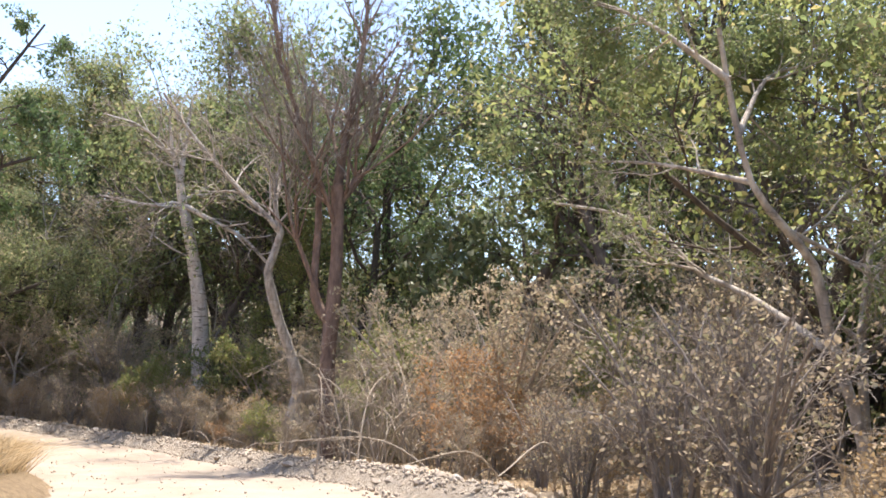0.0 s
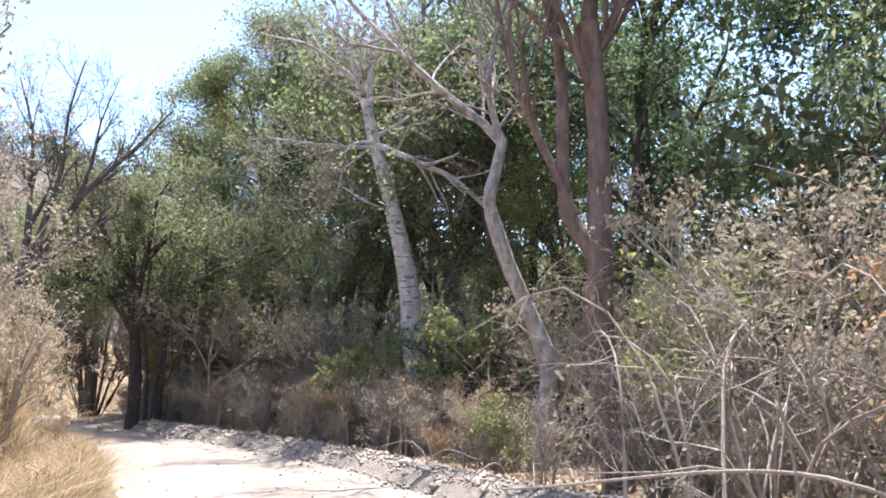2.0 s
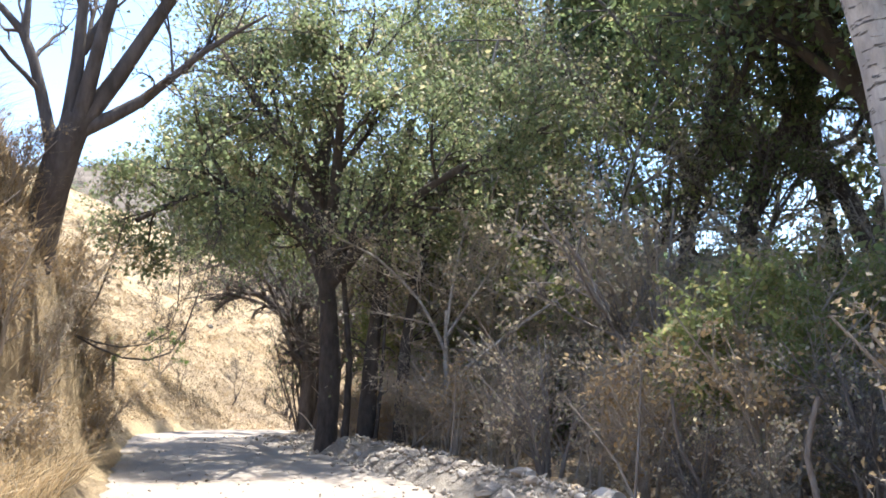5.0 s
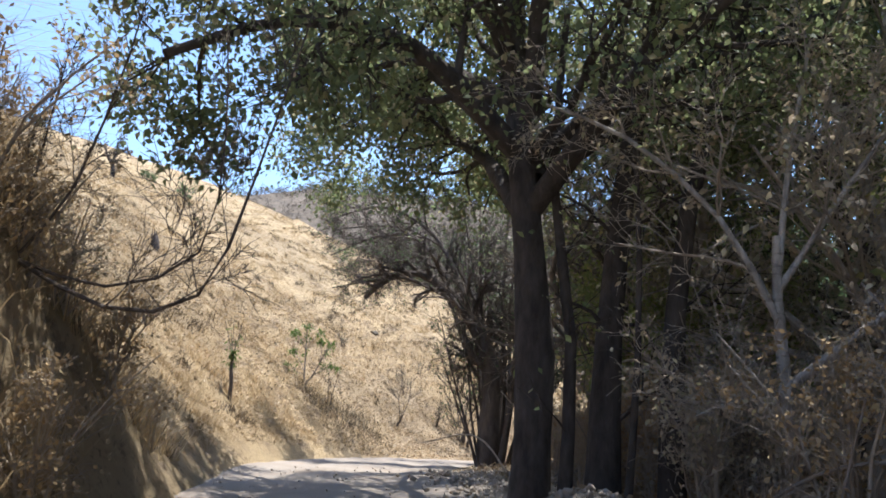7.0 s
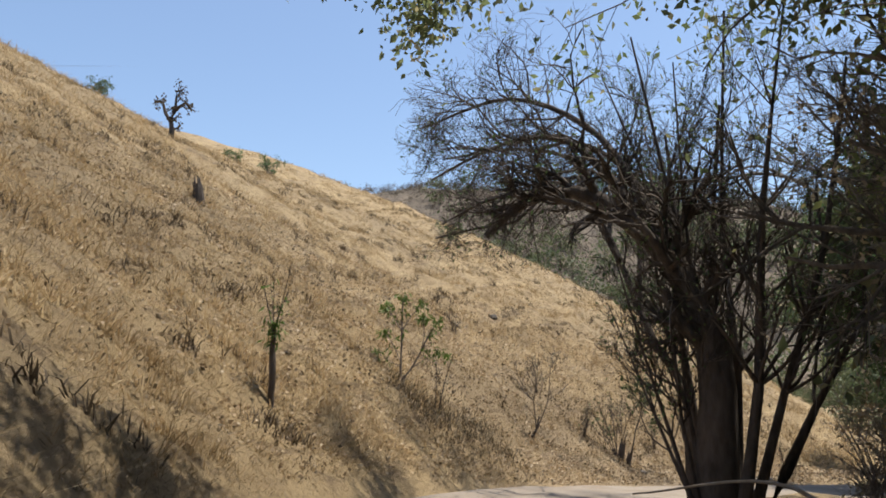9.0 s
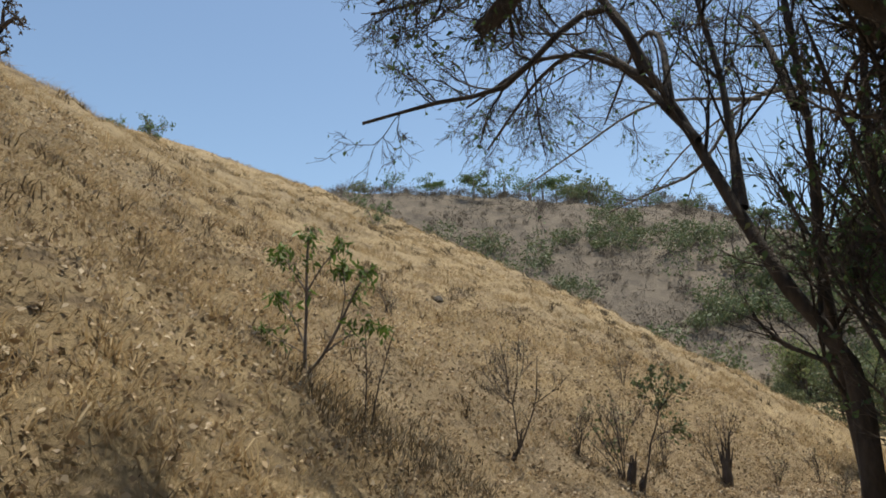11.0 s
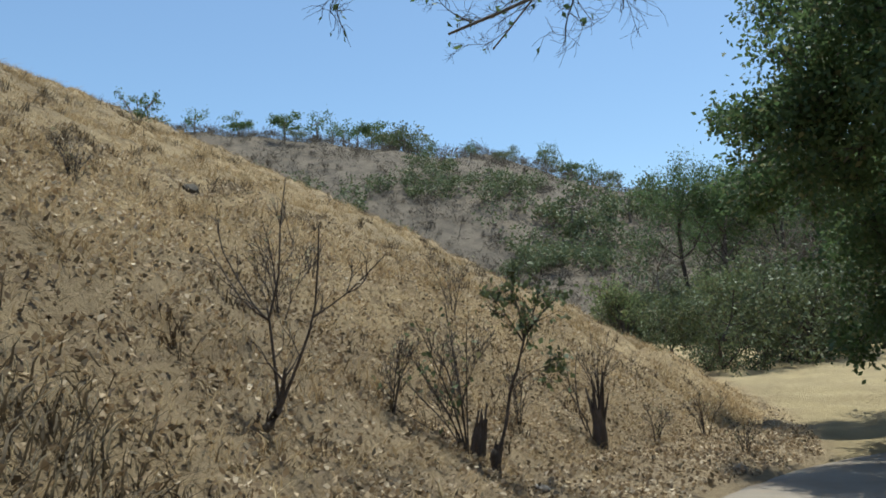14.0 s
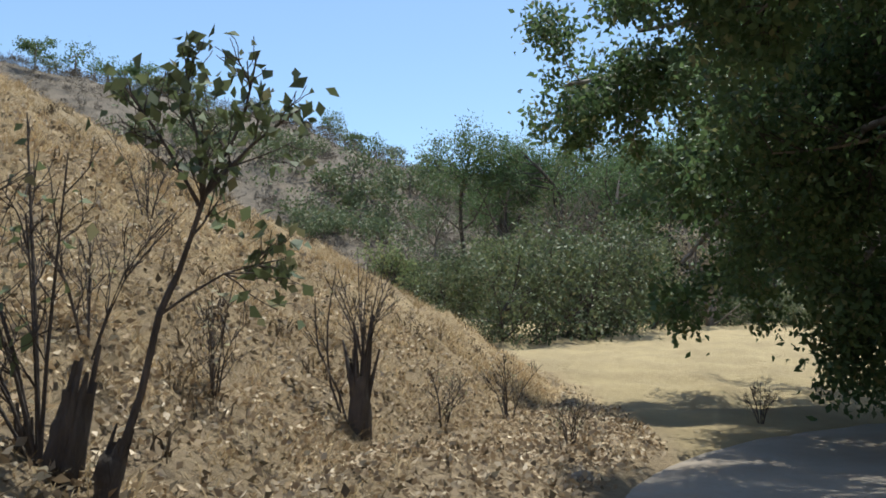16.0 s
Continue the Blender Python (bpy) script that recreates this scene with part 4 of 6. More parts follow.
def stem_clump_tree():
    """Many stems from one base; the thickest arches over the road's edge."""
    p = Plant(35)
    for rows, r, n, length, spec in (
        ([(0, 0, -0.2), (0.05, 0, 1.2), (0.05, 0, 2.6), (-0.5, 0, 3.9), (-1.3, 0, 4.8), (-2.1, 0, 5.3), (-3.0, -0.1, 5.2), (-3.7, -0.2, 4.6)], 0.25, 18, 1.6, ARCH),
        ([(-1.2, 0, 5.1), (-2.4, 0.4, 6.4), (-3.8, 0.7, 6.6), (-5.4, 0.8, 6.1)], 0.07, 16, 1.5, ARCH),
        ([(-0.6, 0, 4.3), (-1.8, 0.5, 6.4), (-3.6, 0.7, 7.5), (-5.6, 0.7, 7.2)], 0.07, 16, 1.7, ARCH),
        ([(-0.5, 0, 4.1), (-1.8, -0.4, 4.9), (-3.2, -0.6, 5.2), (-4.4, -0.6, 4.8)], 0.06, 14, 1.2, ARCH),
        ([(0.0, 0.1, 3.0), (-1.0, 0.8, 5.2), (-2.4, 1.2, 6.6), (-4.2, 1.4, 6.4)], 0.06, 14, 1.5, ARCH),
        ([(0.0, 0.3, -0.2), (-0.2, 0.4, 1.8), (-0.3, 0.5, 3.6), (-0.7, 0.5, 5.6), (-1.2, 0.5, 8.2)], 0.07, 14, 1.9, UPRIGHT),
        ([(0.2, 0.1, -0.2), (0.35, 0.3, 2.2), (0.2, 0.5, 4.6), (0.4, 0.6, 8.4)], 0.08, 14, 1.9, UPRIGHT),
        ([(0.3, -0.1, -0.2), (0.7, -0.2, 2.0), (0.9, -0.3, 4.6), (1.4, -0.2, 8.0)], 0.08, 14, 1.9, UPRIGHT),
        ([(0.4, 0.2, -0.2), (1.0, 0.3, 1.9), (1.7, 0.5, 4.2), (2.2, 0.6, 7.2)], 0.08, 12, 1.8, UPRIGHT),
        ([(0.5, 0.3, -0.2), (1.4, 0.5, 1.7), (2.5, 0.7, 3.8), (3.2, 0.8, 6.4)], 0.07, 12, 1.7, UPRIGHT),
        ([(-0.1, 0.4, -0.2), (-0.5, 0.7, 2.4), (-0.9, 0.8, 5.0), (-1.9, 1.0, 7.8)], 0.06, 13, 1.8, UPRIGHT),
        ([(0.1, 0.2, -0.2), (-0.1, 0.2, 2.0), (-0.3, 0.1, 4.6), (-0.4, 0.1, 7.4)], 0.05, 12, 1.6, UPRIGHT),
        ([(-0.1, 0.1, -0.2), (-0.4, 0.2, 1.6), (-0.8, 0.4, 3.2), (-1.0, 0.5, 5.4)], 0.045, 9, 1.2, UPRIGHT),
        ([(-0.2, -0.1, -0.2), (-0.6, -0.1, 1.2), (-1.0, -0.2, 2.6), (-1.4, -0.3, 4.2)], 0.04, 8, 1.0, UPRIGHT),
        ([(-0.2, 0.2, -0.2), (-0.7, 0.2, 1.0), (-1.2, 0.3, 2.2), (-1.7, 0.4, 3.4)], 0.03, 7, 0.9, UPRIGHT),
        ([(-0.1, -0.2, -0.2), (-0.4, -0.3, 1.4), (-0.5, -0.4, 3.0), (-0.9, -0.5, 4.6)], 0.035, 8, 1.0, UPRIGHT),
    ):
        a, b = p.stem(rows, r * 1.15, r * 0.25, 9, 0.25, p.limbs, 0.1)
        p.branches(a, b, int(n * 1.4), 0.34, 1.0, length, spec, 50, 0.15, thick=0.5)
    p.make("many_stemmed_tree", (-4.95, 56.0, on_ground(-4.95, 56.0, 0.05)), BARK_MID, LEAF_DARK, 0.07, label="dark many-stemmed tree with one arching bare limb", limb_name="stem")


def roadside_tree():
    """Leans over the road beyond the many-stemmed tree."""
    p = Plant(46)
    for rows, r, n, length, spec in (
        ([(0, 0, -0.2), (-0.03, 0, 1.2), (-0.1, 0, 2.2), (-0.6, -0.1, 3.0), (-1.1, 0.2, 4.1), (-1.6, 0.5, 5.3), (-2.0, 0.6, 6.1)], 0.125, 6, 1.6, UPRIGHT),
        ([(-1.95, 0.6, 6.0), (-2.4, 0.5, 6.9), (-3.0, 0.3, 6.6), (-3.7, 0.1, 5.9), (-4.6, 0.0, 5.8), (-5.6, -0.2, 5.6)], 0.06, 15, 1.4, ARCH),
        ([(-2.0, 0.6, 6.0), (-2.6, 0.9, 7.4), (-4.2, 1.2, 8.0), (-6.2, 1.2, 8.0)], 0.06, 15, 1.7, ARCH),
        ([(-1.4, 0.3, 4.9), (-2.4, 1.2, 6.4), (-3.6, 1.8, 7.0), (-5.0, 2.2, 6.6)], 0.05, 14, 1.4, ARCH),
        ([(-1.0, 0.2, 4.0), (-1.1, 0.8, 5.8), (-1.5, 1.2, 8.0)], 0.06, 14, 1.6, UPRIGHT),
        ([(-1.9, 0.6, 5.8), (-2.8, 1.4, 6.8), (-3.8, 2.4, 7.0), (-5.0, 3.2, 6.2)], 0.05, 14, 1.6, ARCH),
        ([(-1.7, 0.5, 5.4), (-1.9, 1.8, 7.0), (-2.4, 3.2, 7.6), (-3.2, 4.4, 6.8)], 0.05, 14, 1.6, ARCH),
        ([(-0.3, 0.5, 5.2), (-0.6, 1.6, 6.8), (-0.8, 2.8, 7.6)], 0.05, 14, 1.6, ARCH),
        ([(0.1, 0.4, -0.2), (-0.1, 0.5, 1.8), (-0.25, 0.5, 3.4), (-0.2, 0.5, 5.0), (-0.4, 0.5, 7.6)], 0.09, 13, 2.0, UPRIGHT),
        ([(0.3, 0.1, -0.2), (0.5, 0.4, 2.2), (0.4, 0.7, 4.8), (0.7, 0.8, 8.2)], 0.09, 13, 2.0, UPRIGHT),
    ):
        a, b = p.stem(rows, r, r * 0.35, 9, 0.25, p.limbs, 0.08)
        p.branches(a, b, n, 0.34, 1.0, length, spec, 50, 0.15, thick=0.4)
    p.make("leaning_roadside_tree", (-5.9, 59.4, on_ground(-5.9, 59.4, 0.05)), BARK_DARK, LEAF_DARK, 0.075, label="dark bare tree leaning over the road with drooping twigs", limb_name="stem")


def bank_tree():
    """Stands on the lip of the cut bank; its limbs fan out over the road."""
    p = Plant(36)
    p.stem([(-0.2, 0, -0.7), (0.0, 0, 0.1), (0.25, -0.1, 0.75), (0.5, -0.1, 1.3)], 0.26, 0.2, 12, 0.3)
    fine = [(5, 0.16, 0.08, 6, 0.6, 40, 0, 0), (5, 0.2, 0.05, 5, 0.55, 42, 0.15, 0.03), (4, 0.24, 0.0, 0, 0, 0, 0.8, 0.04)]
    for rows, r in (
        ([(0.2, -0.1, 0.6), (-0.1, -0.2, 1.6), (-0.45, -0.3, 2.4), (-1.2, -0.4, 3.0), (-2.0, -0.5, 3.6)], 0.11),
        ([(0.3, -0.1, 0.9), (0.4, -0.1, 2.0), (0.35, 0.0, 3.4), (0.3, 0.1, 4.6), (-0.2, 0.2, 6.0)], 0.13),
        ([(0.45, -0.1, 1.1), (1.0, 0.1, 1.9), (1.7, 0.2, 2.9), (2.3, 0.2, 3.5), (3.4, 0.2, 4.4), (4.4, 0.2, 5.4)], 0.14),
        ([(0.5, -0.1, 1.2), (0.9, -0.3, 2.3), (1.3, -0.4, 3.6), (1.4, -0.4, 5.0), (1.8, -0.4, 6.4)], 0.12),
        ([(0.5, -0.1, 1.1), (1.3, 0.3, 1.6), (2.2, 0.5, 2.3), (3.2, 0.6, 2.8)], 0.10),
        ([(1.6, 0.2, 2.8), (2.0, 0.3, 3.8), (2.2, 0.4, 5.0), (2.7, 0.4, 6.2)], 0.07),
        ([(0.4, 0, 2.2), (0.9, 0.3, 3.4), (0.8, 0.6, 5.0)], 0.07),
        ([(-0.4, -0.3, 2.3), (-0.5, -0.2, 3.4), (-0.9, -0.1, 4.8)], 0.06),
    ):
        a, b = p.stem(rows, r, r * 0.16, 9, 0.15, p.limbs)
        p.branches(a, b, 10, 0.35, 1.0, 1.6, fine, 42, 0.2, thick=0.45)
    x, y = -4.35, 38.5
    p.make("bare_bank_tree", (x, y, on_ground(x, y, -0.3)), BARK_MID, LEAF_BROWN, 0.06, label="bare grey-brown tree spreading from the roadside bank").scale = (1.08, 1.08, 1.35)


def feathery_tree():
    """Tall, with level tiers of fine pale foliage, well behind the road."""
    p = Plant(47)
    pts, rad = p.stem([(0, 0, -0.3), (0.2, 0, 5.0), (-0.2, 0, 9.5), (-0.6, 0, 14.5)], 0.34, 0.2, 12)
    tier = [(5, 0.14, 0.05, 7, 0.5, 45, 0, 0), (4, 0.16, 0.02, 7, 0.5, 48, 13, 0.4), (3, 0.18, 0.0, 0, 0, 0, 14, 0.4)]
    for k in range(15):
        a = k * 2.4
        r, z = p.rng.uniform(3.0, 6.6), p.rng.uniform(14.5, 20.0)
        rows = [tuple(pts[-1 - (k % 4)]), (math.cos(a) * r * 0.45 - 0.5, math.sin(a) * r * 0.45, z - 1.2), (math.cos(a) * r - 0.5, math.sin(a) * r, z)]
        q, w = p.stem(rows, 0.13, 0.04, 7, 0.1, p.limbs)
        p.branches(q, w, 9, 0.35, 1.0, 2.6, tier, 60, 0.0)
    p.make("tall_feathery_tree", (4.6, 57.0, on_ground(4.6, 57.0, 0.1)), BARK_MID, LEAF_MIX, 0.16, 0.45, label="tall tree with level tiers of feathery pale-green foliage")


def bank_shrub():
    """On the bank, reaching out over the road's edge."""
    p = Plant(41)
    x, y = -5.0, 40.6
    z = on_ground(x, y)
    for rows, r in (
        ([(0, 0, z - 0.1), (1.0, 0.1, -0.2), (1.9, 0.2, -0.1), (2.3, 0.3, 0.9), (2.7, 0.4, 2.4)], 0.024),
        ([(0, 0, z - 0.1), (0.9, 0.2, 0.0), (1.8, 0.3, 0.3), (1.9, 0.4, 1.4), (1.8, 0.4, 2.6)], 0.017),
        ([(0, 0, z - 0.1), (0.3, 0.3, 1.0), (0.6, 0.5, 2.4), (0.7, 0.6, 3.4)], 0.018),
        ([(0, 0, z - 0.1), (-0.2, 0.3, 1.2), (-0.3, 0.6, 2.6)], 0.018),
    ):
        a, b = p.stem([(u, v, w - z) for u, v, w in rows], r, r * 0.35, 6, 0.1, p.limbs)
        p.branches(a, b, 7, 0.3, 1.0, 0.9, BARE, 45, 0.3)
    p.make("bank_shrub", (x, y, z), BARK_MID, LEAF_BROWN, 0.05, label="leafless shrub reaching out from the grassy bank", category="shrub", limb_name="stem")


def overhang_tree():
    p = Plant(42)
    x, y = -1.9, 16.6
    p.stem([(0, 0, -0.2), (0.2, 0, 1.5), (0.7, 0, 3.0), (1.2, -0.2, 4.6)], 0.12, 0.06, 9)
    spec = [(6, 0.15, -0.03, 6, 0.5, 45, 0, 0), (5, 0.2, -0.1, 5, 0.5, 45, 5, 0.06), (4, 0.22, -0.12, 0, 0, 0, 8, 0.06)]
    for rows in ([(0.7, 0, 2.8), (1.9, -0.2, 3.8), (3.2, -0.5, 4.3)], [(1.0, -0.1, 3.8), (1.8, 0.8, 4.9), (2.8, 1.8, 5.4)], [(0.8, 0, 3.2), (-0.2, 0.6, 4.6), (-1.0, 1.2, 5.4)], [(1.1, -0.1, 4.2), (1.8, -0.2, 5.6), (2.3, -0.3, 6.6)]):
        a, b = p.stem(rows, 0.05, 0.02, 7, 0.1, p.limbs)
        p.branches(a, b, 7, 0.2, 1.0, 1.1, spec, 55, 0.05)
    p.make("overhanging_tree", (x, y, on_ground(x, y)), BARK_DARK, LEAF_DARK, 0.09, 0.5, label="small-leaved tree leaning from the bank over the road")


def road_tree():
    """Leans in over the road from the far side."""
    p = Plant(37)
    pts, rad = p.stem([(0.2, -0.3, -0.3), (-1.4, 0, 1.6), (-3.6, 0.2, 3.4), (-5.6, 0.3, 5.0), (-6.4, 0.6, 7.4), (-6.4, 0.8, 10)], 0.42, 0.16, 16)
    hanging = [(7, 0.2, -0.02, 7, 0.5, 45, 0, 0), (5, 0.24, -0.06, 5, 0.55, 45, 0, 0.02), (4, 0.26, -0.06, 0, 0, 0, 0.15, 0.03)]
    for rows, r in (
        ([(-6.4, 0.6, 7.2), (-8.5, -0.4, 9.8), (-10.8, -1.2, 9.9), (-12.1, -1.6, 8.2), (-13.2, -1.4, 7.8), (-14.4, -1.6, 7.3)], 0.08),
        ([(-10.6, -1.1, 9.9), (-13.0, -2.6, 9.6), (-14.8, -3.6, 8.3), (-16.0, -4.1, 7.4)], 0.05),
        ([(-8.5, -0.4, 9.8), (-10.2, 1.2, 11.0), (-12.4, 2.2, 10.2), (-14.0, 2.4, 8.6)], 0.06),
    ):
        a, b = p.stem(rows, r, r * 0.3, 7, 0.1, p.limbs)
        p.branches(a, b, 9, 0.45, 1.0, 1.5, hanging, 50, -0.05)
    for rows, r in (
        ([(-5.6, 0.3, 5.2), (-6.6, 0.9, 6.4), (-8.0, 1.4, 7.2)], 0.13),
        ([(-3.6, 0.2, 3.5), (-3.6, 1.2, 5.4), (-3.2, 2.2, 8.0)], 0.16),
        ([(-2.4, 0.1, 2.4), (-3.4, 1.8, 2.8), (-4.6, 3.4, 2.2)], 0.10),
        ([(-1.6, 0, 1.8), (-0.2, 0.8, 4.4), (1.2, 1.4, 7.0)], 0.18),
        ([(-4.4, 0.3, 4.0), (-5.0, 2.4, 4.6), (-5.6, 4.4, 4.0)], 0.10),
        ([(-3.6, 0.2, 3.6), (-4.8, -0.8, 5.4), (-5.6, -1.6, 6.8)], 0.10),
        ([(-1.6, 0, 1.8), (-1.8, -1.4, 4.6), (-1.6, -2.4, 6.6)], 0.12),
        ([(-3.0, 0.1, 3.0), (-2.6, 2.6, 5.0), (-2.0, 4.6, 6.0)], 0.12),
        ([(-5.0, 0.3, 4.6), (-6.0, -0.4, 6.6), (-6.6, -0.8, 8.4)], 0.10),
        ([(-5.6, 0.3, 5.0), (-5.8, 2.4, 8.2), (-5.8, 4.8, 9.8)], 0.12),
        ([(-3.6, 0.2, 3.5), (-3.8, 3.0, 7.6), (-3.4, 5.6, 9.6)], 0.13),
        ([(-1.6, 0, 1.8), (-0.6, 2.6, 6.6), (-0.2, 5.0, 9.4)], 0.13),
        ([(-3.6, 0.2, 3.5), (-4.0, 3.6, 5.6), (-4.2, 6.8, 6.2)], 0.13),
        ([(-1.6, 0, 1.8), (-1.2, 3.6, 5.0), (-0.8, 7.0, 6.0)], 0.13),
    ):
        a, b = p.stem(rows, r, r * 0.4, 8, 0.1, p.limbs)
        p.branches(a, b, 9, 0.35, 1.0, 2.3 if rows[-1][2] < 9 else 2.9, LEAFY_DENSE, 55, 0.02)
    p.make("leaning_leafy_tree", (4.2, 71.6, on_ground(4.2, 71.6, 0.1)), BARK_GREY, LEAF_DARK, 0.12, 0.6, twig=BARK_DARK, label="thick-limbed leafy tree leaning over the dirt road")


def field_tree():
    p = Plant(43)
    pts, rad = p.stem([(0, 0, -0.3), (-0.3, 0.2, 2.5), (-0.8, 0.4, 5.0), (-1.0, 0.8, 9.0), (-1.0, 1.0, 13.0)], 0.45, 0.16, 14)
    p.branches(pts, rad, 16, 0.3, 1.0, 6.0, LEAFY, 65, 0.08, thick=0.4)
    for rows in ([(-0.5, 0.3, 4.0), (-3.6, -0.6, 5.2), (-6.8, -0.9, 5.0), (-8.6, -0.9, 3.4)], [(-0.4, 0.4, 3.2), (-3.4, -2.2, 4.2), (-5.6, -3.8, 3.8), (-6.8, -4.6, 3.0)], [(-0.6, 0.4, 5.6), (-4.0, 0.4, 7.6), (-8.2, 0.6, 8.4), (-10.8, 0.6, 8.0)],
                 [(-0.4, 0.4, 3.4), (0.2, -3.0, 4.4), (0.4, -6.4, 3.4)], [(-0.8, 0.3, 6.4), (-3.6, -2.4, 8.6), (-7.0, -4.4, 9.4)], [(-0.9, 0.6, 8.0), (-3.6, 0.2, 10.6), (-6.2, 0, 11.6)], [(-0.7, 0.4, 6.0), (-4.6, -0.4, 8.0), (-7.8, -0.6, 9.2), (-9.4, -0.6, 9.0)]):
        a, b = p.stem(rows, 0.17, 0.05, 8, 0.1, p.limbs)
        p.branches(a, b, 13, 0.25, 1.0, 3.0, LEAFY, 55, -0.05)
    p.make("spreading_leafy_tree", (8.0, 82.4, on_ground(8.0, 82.4, 0.1)), BARK_PALE, LEAF_DARK, 0.17, 0.6, label="large dark-green tree with branches hanging to the field")


white_tree()
leaning_tree()
brown_tree()
arching_shrub(44, 8.2, 17.2, 2.9, 2.6, "dead shrub of long pale arching stems")
arching_shrub(45, 9.6, 20.4, 2.6, 2.2, "leafless shrub of pale bending stems")
orange_shrub()
crooked_tree()
thin_tree()
big_leafy_tree()
stem_clump_tree()
roadside_tree()
bank_tree()
feathery_tree()
bank_shrub()
overhang_tree()
road_tree()
field_tree()


# ---------- beyond the field, and the far hill ----------
def far_trees():
    rng = np.random.default_rng(17)
    for k in range(24):
        at, d = radians(rng.uniform(9, 26)), rng.uniform(62, 105)
        x, y = -8.6 + math.sin(at) * d, 59 + math.cos(at) * d
        scale_copy(TREE_KINDS[rng.choice(3, p=[0.12, 0.88, 0.0])], x, y, rng.uniform(1.0, 1.5), rng.uniform(0, 360))
    for k in range(9):
        at, d = radians(rng.uniform(6, 20)), rng.uniform(60, 80)
        x, y = -8.6 + math.sin(at) * d, 59 + math.cos(at) * d
        scale_copy(TREE_KINDS[4], x, y, rng.uniform(0.7, 1.1), rng.uniform(0, 360))
    for k in range(10):
        at, d = radians(rng.uniform(24, 60)), rng.uniform(45, 100)
        x, y = -8.6 + math.sin(at) * d, 59 + math.cos(at) * d
        scale_copy(TREE_KINDS[rng.choice(3)], x, y, rng.uniform(1.0, 1.5), rng.uniform(0, 360))
    for k in range(40):
        at, d = radians(rng.uniform(4, 26)), rng.uniform(56, 92)
        x, y = -8.6 + math.sin(at) * d, 59 + math.cos(at) * d
        if hillness(np.array([x]), np.array([y]))[0] < 0.2:
            scale_copy(TALL_KINDS[rng.choice(4, p=[0.05, 0.10, 0.70, 0.15])], x, y, rng.uniform(0.6, 1.05), rng.uniform(0, 360))
    for k in range(34):
        at, d = radians(-3 + 29 * (k + rng.uniform(0, 1)) / 34), rng.uniform(64, 82)
        x, y = -8.6 + math.sin(at) * d, 59 + math.cos(at) * d
        if hillness(np.array([x]), np.array([y]))[0] < 0.2:
            scale_copy(TREE_KINDS[5], x, y, rng.uniform(0.65, 1.15) * min(1, max(0.35, (math.degrees(at) + 5) / 15)), rng.uniform(0, 360), 0.5)
    for x, y, s in ((-3.0, 101, 0.7), (-1.0, 99, 0.75), (1.2, 101.5, 0.95), (3.6, 103, 0.85), (5.6, 105.5, 1.0), (8.0, 108, 1.0)):
        scale_copy(TREE_KINDS[5], x, y, s, rng.uniform(0, 360), 0.5)
    for k in range(50):
        at, d = radians(-2 + 32 * (k + rng.uniform(0, 1)) / 50), rng.uniform(56, 66)
        x, y = -8.6 + math.sin(at) * d, 59 + math.cos(at) * d
        if hillness(np.array([x]), np.array([y]))[0] < 0.2:
            scale_copy(TREE_KINDS[5], x, y, rng.uniform(0.22, 0.45), rng.uniform(0, 360), 0.6)


def ridge_tree(seed, tall, wide, flat, leaf, count, label):
    """A small tree far off on the ridge: bent trunk, few limbs, a clumped crown."""
    p = Plant(seed)
    pts, rad = p.stem([(0, 0, -0.4), (0.1, 0, tall * 0.3), (-0.1, 0.1, tall * 0.62)], tall * 0.035, tall * 0.018, 7)
    for k in range(7):
        a = k * 0.9 + p.rng.uniform(0, 0.5)
        r = wide * p.rng.uniform(0.5, 1.0)
        tip = np.array([math.cos(a) * r, math.sin(a) * r, tall * p.rng.uniform(1 - flat, 1)])
        p.stem([tuple(pts[-1]), tuple(pts[-1] * 0.5 + tip * 0.5 + np.array([0, 0, 0.2])), tuple(tip)], tall * 0.014, tall * 0.005, 5, 0.1, p.limbs)
        for _ in range(3):
            c = tip + p.rng.normal(size=3) * np.array([0.25 * wide, 0.25 * wide, flat * tall * 0.18])
            p.leaves.append(c + p.rng.normal(size=(count, 3)) * np.array([0.2 * wide, 0.2 * wide, flat * tall * 0.16]))
    return p.make("ridge_tree", (0, 0, 0), BARK_GREY, leaf, 0.55, 0.6, label=label, category="tree", group="ridge trees")


RIDGE_KINDS = [ridge_tree(81, 7.0, 3.6, 0.35, LEAF_DARK, 60, "small flat-topped dark tree on the far ridge"), ridge_tree(82, 7.5, 3.0, 0.6, LEAF_DARK, 18, "thin grey-green tree on the far ridge"),
               ridge_tree(83, 6.0, 4.4, 0.6, LEAF_OLIVE, 55, "rounded olive-green tree on the far hill")]


